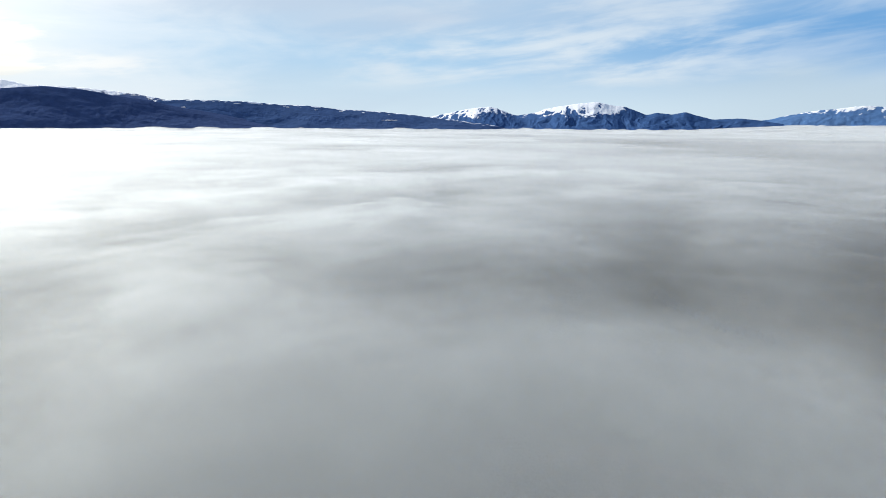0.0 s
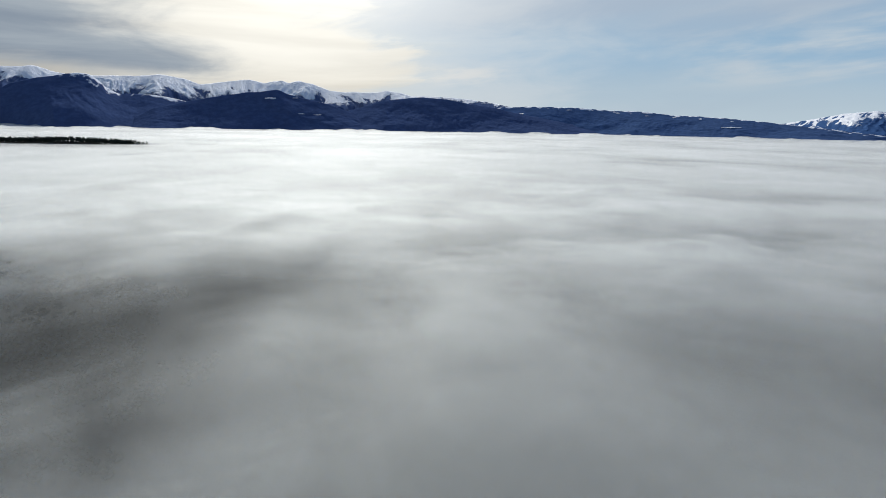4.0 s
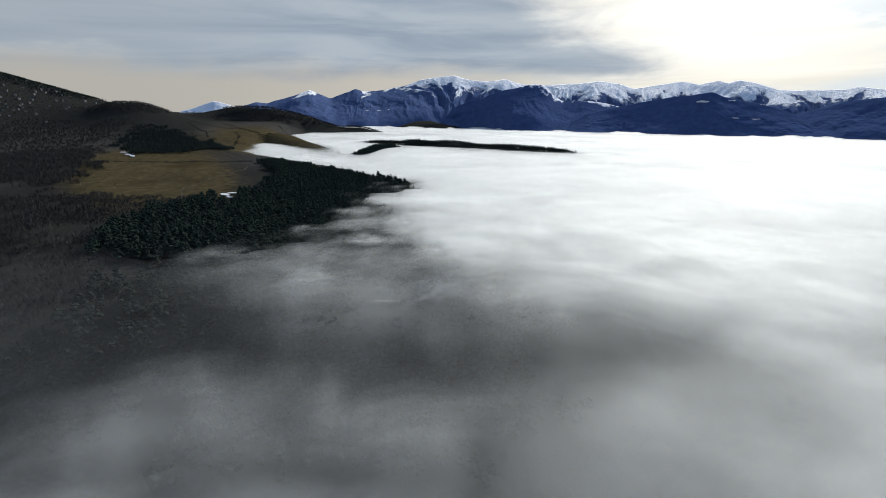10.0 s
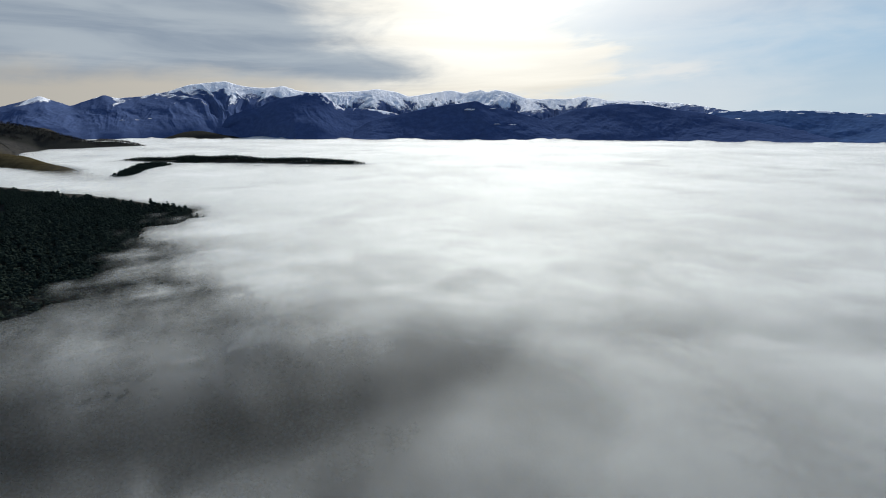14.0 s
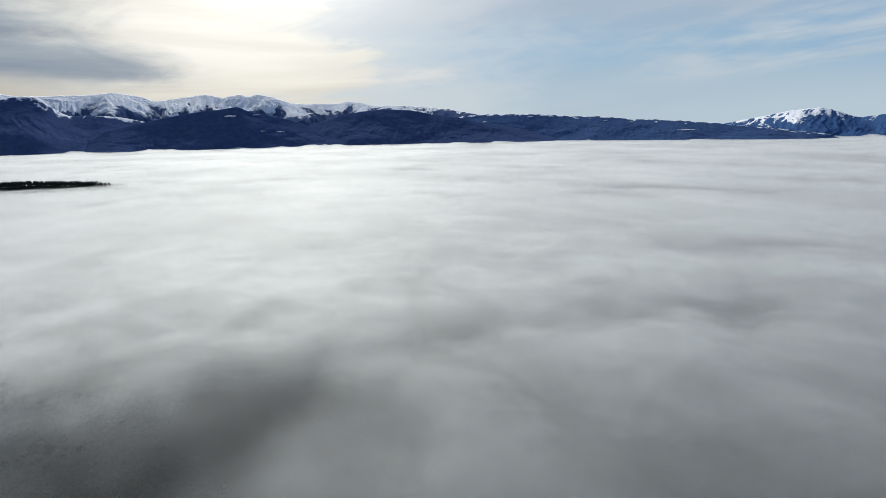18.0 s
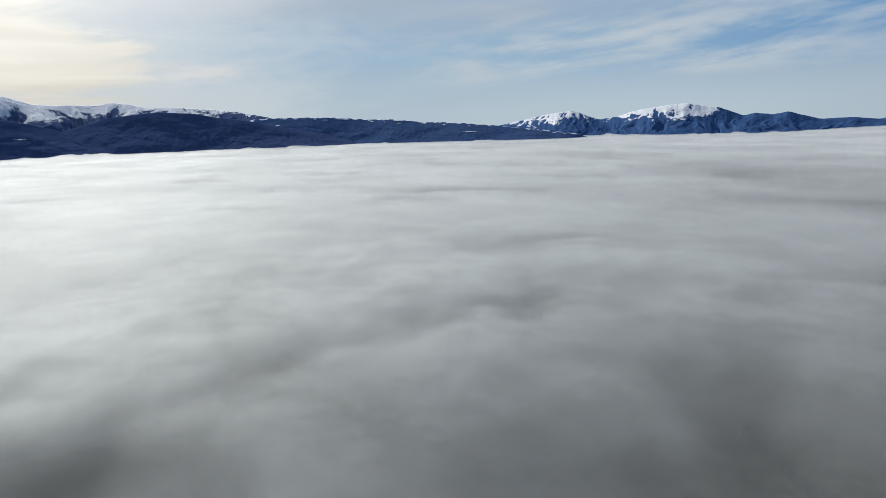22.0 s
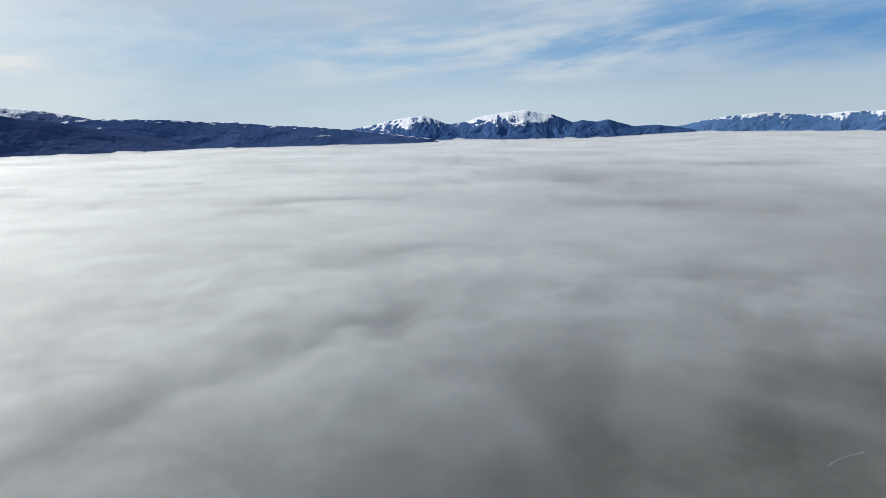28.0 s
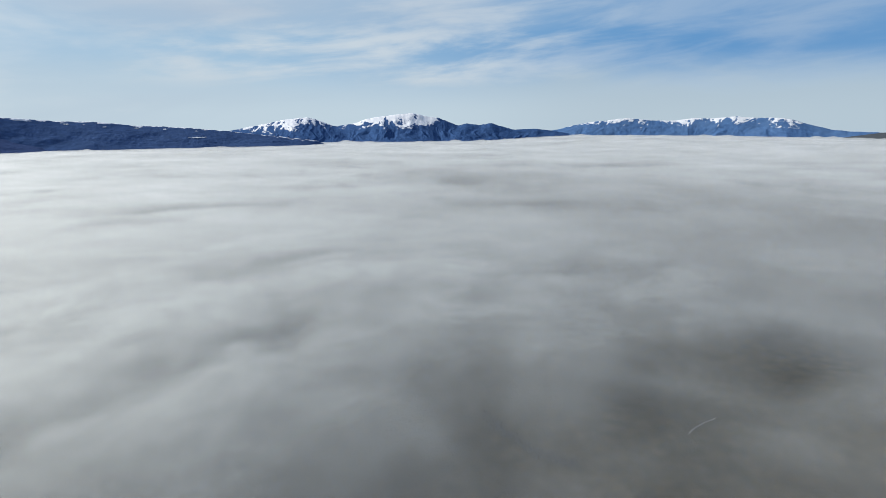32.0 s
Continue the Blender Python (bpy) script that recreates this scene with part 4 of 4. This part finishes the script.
# clearings of lying snow on the far slopes
for k, (name, bearing, height, wide, high) in enumerate([
        ("wooded_spur.001", 51.8, 158, 75, 16), ("wooded_spur.001", 46.4, 147, 85, 9), ("wooded_spur.001", 45.0, 123, 40, 9),
        ("wooded_spur.001", 48.85, 80, 50, 7), ("wooded_spur.001", 47.2, 76, 60, 5), ("wooded_spur.001", 49.4, 165, 50, 8),
        ("wooded_spur.002", 43.4, 150, 14, 22), ("wooded_spur.002", 42.9, 138, 12, 16),
        ("wooded_plateau", 5.95, 50, 150, 8), ("wooded_plateau", 16.3, 121, 50, 7), ("wooded_plateau", 25.9, 109, 45, 8),
        ("wooded_plateau", 13.5, 107, 35, 6), ("wooded_plateau", 21.1, 136, 60, 6), ("wooded_plateau", 11.0, 100, 40, 5),
        ("snowy_massif", 85.4, 99, 40, 5), ("snowy_massif", 84.1, 100, 50, 6), ("snowy_massif", 83.1, 108, 25, 6)]):
    snow_patch(name, bearing, height, wide * 0.8, high * 0.7, 300 + k)

# ---- small things on the slopes ----
def box(lo, hi):
    (a, b, c), (d, e, f) = lo, hi
    v = np.array([(a, b, c), (d, b, c), (d, e, c), (a, e, c), (a, b, f), (d, b, f), (d, e, f), (a, e, f)], float)
    q = [(0, 3, 2, 1), (4, 5, 6, 7), (0, 1, 5, 4), (1, 2, 6, 5), (2, 3, 7, 6), (3, 0, 4, 7)]
    return v, np.array([t for a, b, c, d in q for t in ((a, b, c), (a, c, d))])


def gable(w, d, h, over, rise, thick):
    """A pitched roof with eaves and real thickness."""
    x, y = w / 2 + over, d / 2 + over
    drop = rise * over / (d / 2)
    top = np.array([(-x, -y, h - drop), (x, -y, h - drop), (x, 0, h + rise), (-x, 0, h + rise), (x, y, h - drop), (-x, y, h - drop)])
    v = np.concatenate([top + (0, 0, thick), top])
    q = [(0, 1, 2, 3), (3, 2, 4, 5), (6, 9, 8, 7), (9, 11, 10, 8), (0, 6, 7, 1), (5, 4, 10, 11)]
    f = [t for a, b, c, e in q for t in ((a, b, c), (a, c, e))]
    f += [(0, 3, 9), (0, 9, 6), (3, 5, 11), (3, 11, 9), (1, 7, 8), (1, 8, 2), (2, 8, 10), (2, 10, 4)]
    return v, np.array(f)


def house(w, d, h, wall_mat, roof_mat):
    e = new("house")
    v, f = box((-w / 2, -d / 2, -2.5), (w / 2, d / 2, h))
    g0 = len(v)
    gv = np.array([(-w / 2, -d / 2, h), (-w / 2, d / 2, h), (-w / 2, 0, h + d * 0.32), (w / 2, -d / 2, h), (w / 2, d / 2, h), (w / 2, 0, h + d * 0.32)])
    v, f = np.concatenate([v, gv]), np.concatenate([f, np.array([(g0, g0 + 2, g0 + 1), (g0 + 3, g0 + 4, g0 + 5)])])
    wall = mesh_object("wall", v, f, wall_mat, e, False)
    mesh_object("roof", *gable(w, d, h, 0.6, d * 0.32, 0.25), roof_mat, e, False)
    mesh_object("chimney", *box((w * 0.2, 0.4, h), (w * 0.2 + 0.7, 1.1, h + d * 0.32 + 0.9)), M_STONE, e, False)
    for k in range(3):
        x = -w / 2 + w * (k + 0.5) / 3
        for side in (-1, 1):
            y0, y1 = sorted((side * d / 2, side * (d / 2 + 0.06)))
            mesh_object("window", *box((x - 0.55, y0, h * 0.45), (x + 0.55, y1, h * 0.45 + 1.3)), M_DARK_GLASS, wall, False)
    return e


homes = [house(7.0, 5.5, 3.4, M_PLASTER, M_TILE), house(9, 5, 2.8, M_STONE, M_TILE), house(6.0, 5, 3.6, M_PLASTER, M_STONE)]
for h in homes:
    tagged(h, "small pale village house with a tiled roof on the hillside", "house", "houses of the hillside village")
street = np.random.RandomState(31)
placed = []
while len(placed) < 66:
    a, b = street.uniform(0, 1), street.normal(0, 0.45)
    x, y = -1790 - 430 * a + 30 * b, -900 + 10 * a + 170 * b
    if all((x - p) ** 2 + (y - q) ** 2 > 260 for p, q in placed) and -1150 < y < -690:
        placed.append((x, y))
for n, (x, y) in enumerate(placed):
    m = pose(x, y, float(land(x, y)) + 0.4, 0, 0, street.choice([20, 65, 110, 155]) + street.uniform(-12, 12))
    if n < 3:
        homes[n].matrix_basis = m
    else:
        copy_thing(homes[n % 3], m)


def lumpy(seed, squash, detail=14):
    """A rounded stone with broken faces."""
    r = np.random.RandomState(seed)
    bm = bmesh.new()
    bmesh.ops.create_icosphere(bm, subdivisions=2, radius=1.0)
    cuts = [(Vector(r.normal(size=3)).normalized(), r.uniform(0.55, 0.9)) for _ in range(detail)]
    for v in bm.verts:
        for n, d in cuts:
            over = v.co.dot(n) - d
            if over > 0:
                v.co -= n * over
        v.co.z *= squash
    co = np.array([v.co[:] for v in bm.verts])
    fa = np.array([[v.index for v in f.verts] for f in bm.faces])
    bm.free()
    return co, fa


def rock_mesh(name, seed, squash, mat):
    ob = mesh_object(name, *lumpy(seed, squash), mat, shade=False)
    return ob


# pale outcrops on the rocky hill and stones in the pasture
first = [rock_mesh("boulder", 50 + k, 0.6, M_STONE) for k in range(4)]
for o in first:
    tagged(o, "pale weathered boulder on the winter slope", "boulder", "boulders on the slopes")
spots = []
for k in range(96):
    a = street.uniform(0, 1)
    spots.append((-2150 - 190 * a + street.normal(0, 40), -985 + 170 * a + street.normal(0, 45), street.uniform(1.0, 2.8)))
spots += [(-905, -262, 1.4), (-945, -300, 1.1), (-850, -205, 1.2), (-660, -262, 1.5), (-640, -250, 1.2), (-470, -205, 1.6), (-455, -192, 1.1), (-448, -210, 1.3)]
for n, (x, y, s) in enumerate(spots):
    m = pose(x, y, float(land(x, y)) + 0.1 * s, 0, 0, street.uniform(0, 360)) @ Matrix.Diagonal((s, s * street.uniform(0.6, 1.0), s * 0.8, 1))
    o = first[n] if n < 4 else first[n % 4].copy()
    if n >= 4:
        scene.collection.objects.link(o)
    o.matrix_basis = m


def ground_sheet(name, label, category, cx, cy, long, wide, turn, mat, seed, lift=0.12, ragged=0.8, kind=""):
    """An irregular thin sheet that follows the land."""
    s, t = np.meshgrid(np.linspace(-1, 1, 25), np.linspace(-1, 1, 15))
    c, k = math.cos(radians(turn)), math.sin(radians(turn))
    x, y = cx + s * long * c - t * wide * k, cy + s * long * k + t * wide * c
    edge = s ** 2 + t ** 2 + ragged * fbm(s * 1.9 + seed, t * 1.5, 4, seed)
    depth = np.clip(0.9 - edge, 0, 1)
    z = land(x, y) + lift + 0.5 * np.sqrt(depth)
    faces = grid_faces(15, 25)
    keep = edge.ravel()[faces].mean(1) < 0.9
    v, f, _ = compact(np.stack([x, y, z], -1).reshape(-1, 3), faces[keep], {})
    ob = mesh_object(name, v, f, mat)
    return tagged(ob, label, category, "remains of snow" if category == "snow" else "", kind)


SNOW_LABEL = "melting patch of old white snow on brown grass"
for k, (x, y, a, b, turn) in enumerate([(-655, -107, 9, 5, 20), (-668, -101, 6, 3.5, 60), (-640, -100, 7, 2.5, 35), (-612, -92, 8, 1.6, 150), (-1152, -376, 11, 5, 40),
                                        (-1112, -356, 13, 5, 30), (-1086, -340, 12, 4, 35), (-1130, -352, 6, 3, 10)]):
    ground_sheet("snow_patch", SNOW_LABEL, "snow", x, y, a, b, turn, M_SNOW, 400 + k, 0.8)

M_STONE_PALE = plain("pale_gravel", (0.15, 0.14, 0.125), (0.25, 0.24, 0.22), 0.5)
M_TRACK = plain("dirt_track", (0.026, 0.021, 0.012), (0.045, 0.036, 0.022), 0.2)


def track(name, label, points, wide, mat):
    """A beaten strip that follows the land."""
    pts = np.array(points, float)
    t = np.linspace(0, len(pts) - 1, 40 * (len(pts) - 1))
    i = np.minimum(t.astype(int), len(pts) - 2)
    f = (t - i)[:, None]
    p = pts[i] * (1 - f) + pts[i + 1] * f
    p += np.stack([3 * fbm(p[:, 0] / 30, p[:, 1] / 30, 2, 5), 3 * fbm(p[:, 0] / 30, p[:, 1] / 30, 2, 6)], -1)
    d = np.gradient(p, axis=0)
    n = np.stack([-d[:, 1], d[:, 0]], -1) / np.linalg.norm(d, axis=1)[:, None]
    cols = [p + n * wide * s for s in (-0.5, -0.2, 0.2, 0.5)]
    v = np.stack([np.concatenate([q, (land(q[:, 0], q[:, 1]) + 0.5)[:, None]], 1) for q in cols], 1).reshape(-1, 3)
    tagged(mesh_object(name, v, grid_faces(len(p), 4)[:, ::-1], mat), label, "track", kind="structure")


track("field_track", "narrow brown track across the pasture", [(-640, -150), (-720, -170), (-800, -150), (-880, -118), (-960, -110), (-1060, -150), (-1180, -210)], 1.6, M_TRACK)
track("upper_track", "faint brown track along the upper fields", [(-975, -371), (-980, -292), (-992, -210), (-978, -120)], 1.8, M_TRACK)

track("stony_track", "pale stony track showing faintly through thin fog", [(252, 230), (266, 235), (282, 242)], 1.0, M_STONE_PALE)

# hedges and thickets
for k, (pts, gap, tall) in enumerate([
        ([(-985, -400), (-990, -292), (-1002, -210), (-1010, -120)], 1.7, (2.0, 4.5)),
        ([(-700, -330), (-652, -272), (-640, -221), (-628, -161), (-636, -128)], 2.2, (2.5, 6.0)),
        ([(-860, -185), (-929, -157), (-880, -116)], 5.0, (1.2, 2.8)),
        ([(-1607, 10), (-1690, -80), (-1680, -170), (-1815, -225), (-2000, -330)], 4.0, (2.5, 5.5)),
        ([(-1380, -205), (-1480, -215), (-1600, -225), (-1760, -260)], 4.0, (2.0, 4.5)),
        ([(130, 296), (134, 272), (143, 246), (160, 226)], 0.8, (4.0, 6.5)),
        ([(-1440, -120), (-1560, -150), (-1700, -150), (-1840, -130)], 3.0, (2.0, 4.0)),
        ([(-1700, -60), (-1830, -90), (-1990, -110), (-2140, -160)], 3.0, (2.5, 5.0)),
        ([(-1560, -300), (-1700, -330), (-1850, -420)], 4.5, (2.5, 5.0)),
        ([(-1600, -520), (-1580, -400), (-1600, -300)], 2.5, (2.0, 4.0)),
        ([(-1750, -560), (-1720, -430), (-1740, -310)], 2.5, (2.0, 4.5)),
        ([(-1900, -480), (-1860, -360), (-1880, -240)], 3.0, (2.5, 5.0)),
        ([(-1450, -300), (-1440, -200), (-1470, -110)], 2.5, (1.5, 3.5)),
        ([(-1650, -250), (-1620, -150), (-1600, -70)], 2.5, (2.0, 4.0))]):
    p = np.array(pts, float)
    t = np.arange(0, len(p) - 1, gap / np.linalg.norm(np.diff(p, axis=0), axis=1).mean())
    i = t.astype(int)
    q = p[i] + (p[i + 1] - p[i]) * (t - i)[:, None] + rng.normal(0, 2.0, (len(t), 2))
    plant("hedge", "ragged leafless hedge between fields", "hedge", BUSHES, q[:, 0], q[:, 1], tall, M_TWIGS, 60 + k)
gx, gy = scatter([(-1240, -600), (-1250, -460), (-1130, -420), (-960, -360), (-830, -318), (-760, -350), (-900, -560)], 6.5, 27, 30)
plant("bare_wood", "grey leafless wood beside the pasture", "wood", BUSHES, gx, gy, (6, 10), M_TWIGS, 70)
kx, ky = scatter([(-2010, -560), (-1960, -680), (-1870, -700), (-1830, -600), (-1870, -490), (-1960, -480)], 9.0, 29, 20)
plant("knoll_wood", "dark leafless wood on a rounded knoll", "wood", BUSHES, kx, ky, (7, 11), M_TWIGS, 71)
rx, ry = scatter([(-2700, -1000), (-2300, -830), (-2150, -900), (-2150, -1250), (-2500, -1500)], 9.0, 33, 60)
plant("hill_wood", "dark conifers over the rocky hill", "forest", SMALL_PINES, rx, ry, (6, 9), M_WOOD_FAR, 72)
vx, vy = scatter([(-1700, -640), (-1760, -1050), (-2050, -1180), (-2330, -1000), (-2300, -760), (-2050, -640)], 11.0, 41, 50)
plant("scrub", "dark leafless scrub between the houses on the hillside", "scrub", BUSHES, vx, vy, (3, 6), M_TWIGS, 74)
wx2, wy2 = scatter([(-1300, -700), (-1250, -560), (-1500, -520), (-1760, -560), (-1800, -820), (-1600, -900)], 11.0, 35, 60)
plant("bare_wood", "brown leafless wood under the village", "wood", BUSHES, wx2, wy2, (6, 10), M_TWIGS, 73)


def bare_tree(seed, tall):
    """A leafless birch: a tapered trunk and forked limbs, each with its twigs."""
    r = np.random.RandomState(seed)
    e = new("birch_tree")
    lean = r.uniform(-0.04, 0.04, 2)
    trunk = mesh_object("trunk", *rod([(0, 0, -0.4), (lean[0] * 2, lean[1] * 2, tall * 0.4), (lean[0] * 5, lean[1] * 5, tall)], [0.16, 0.11, 0.02], 6), M_BIRCH, e)
    for k in range(9):
        h = tall * (0.3 + 0.62 * k / 9)
        a = k * 2.4 + r.uniform(-0.4, 0.4)
        d = np.array([math.cos(a), math.sin(a), 1.3]) * tall * 0.16 * (1.2 - h / tall)
        base = np.array([lean[0] * 5 * h / tall, lean[1] * 5 * h / tall, h])
        mesh_object("limb", *rod([base, base + d * 0.55 + (0, 0, 0.1), base + d * 1.2 + (0, 0, 0.5)], [0.05, 0.035, 0.01], 4), M_BIRCH, trunk)
    v, f = twig_bush(seed, 12)
    mesh_object("twigs", v * np.array([tall * 0.35, tall * 0.35, tall * 0.62]) + np.array([0, 0, tall * 0.42]), f, M_TWIGS, e, False)
    return e


birches = [bare_tree(80 + k, 9.5) for k in range(3)]
for b in birches:
    tagged(b, "leafless pale-stemmed birch on the brown slope", "tree", "birches on the slope")
spots = [(-436, -192), (-462, -189), (-548, -212), (-511, -227), (-448, -176), (-730, -250), (-480, -235), (-530, -250), (-570, -225), (-600, -240), (-420, -205), (-650, -238), (-690, -268),
         (-500, -262), (-558, -270), (-620, -290), (-470, -262), (-760, -300)]
for n, (x, y) in enumerate(spots):
    m = pose(x, y, float(land(x, y)), 0, 0, 67 * n)
    if n < 3:
        birches[n].matrix_basis = m
    else:
        copy_thing(birches[n % 3], m)
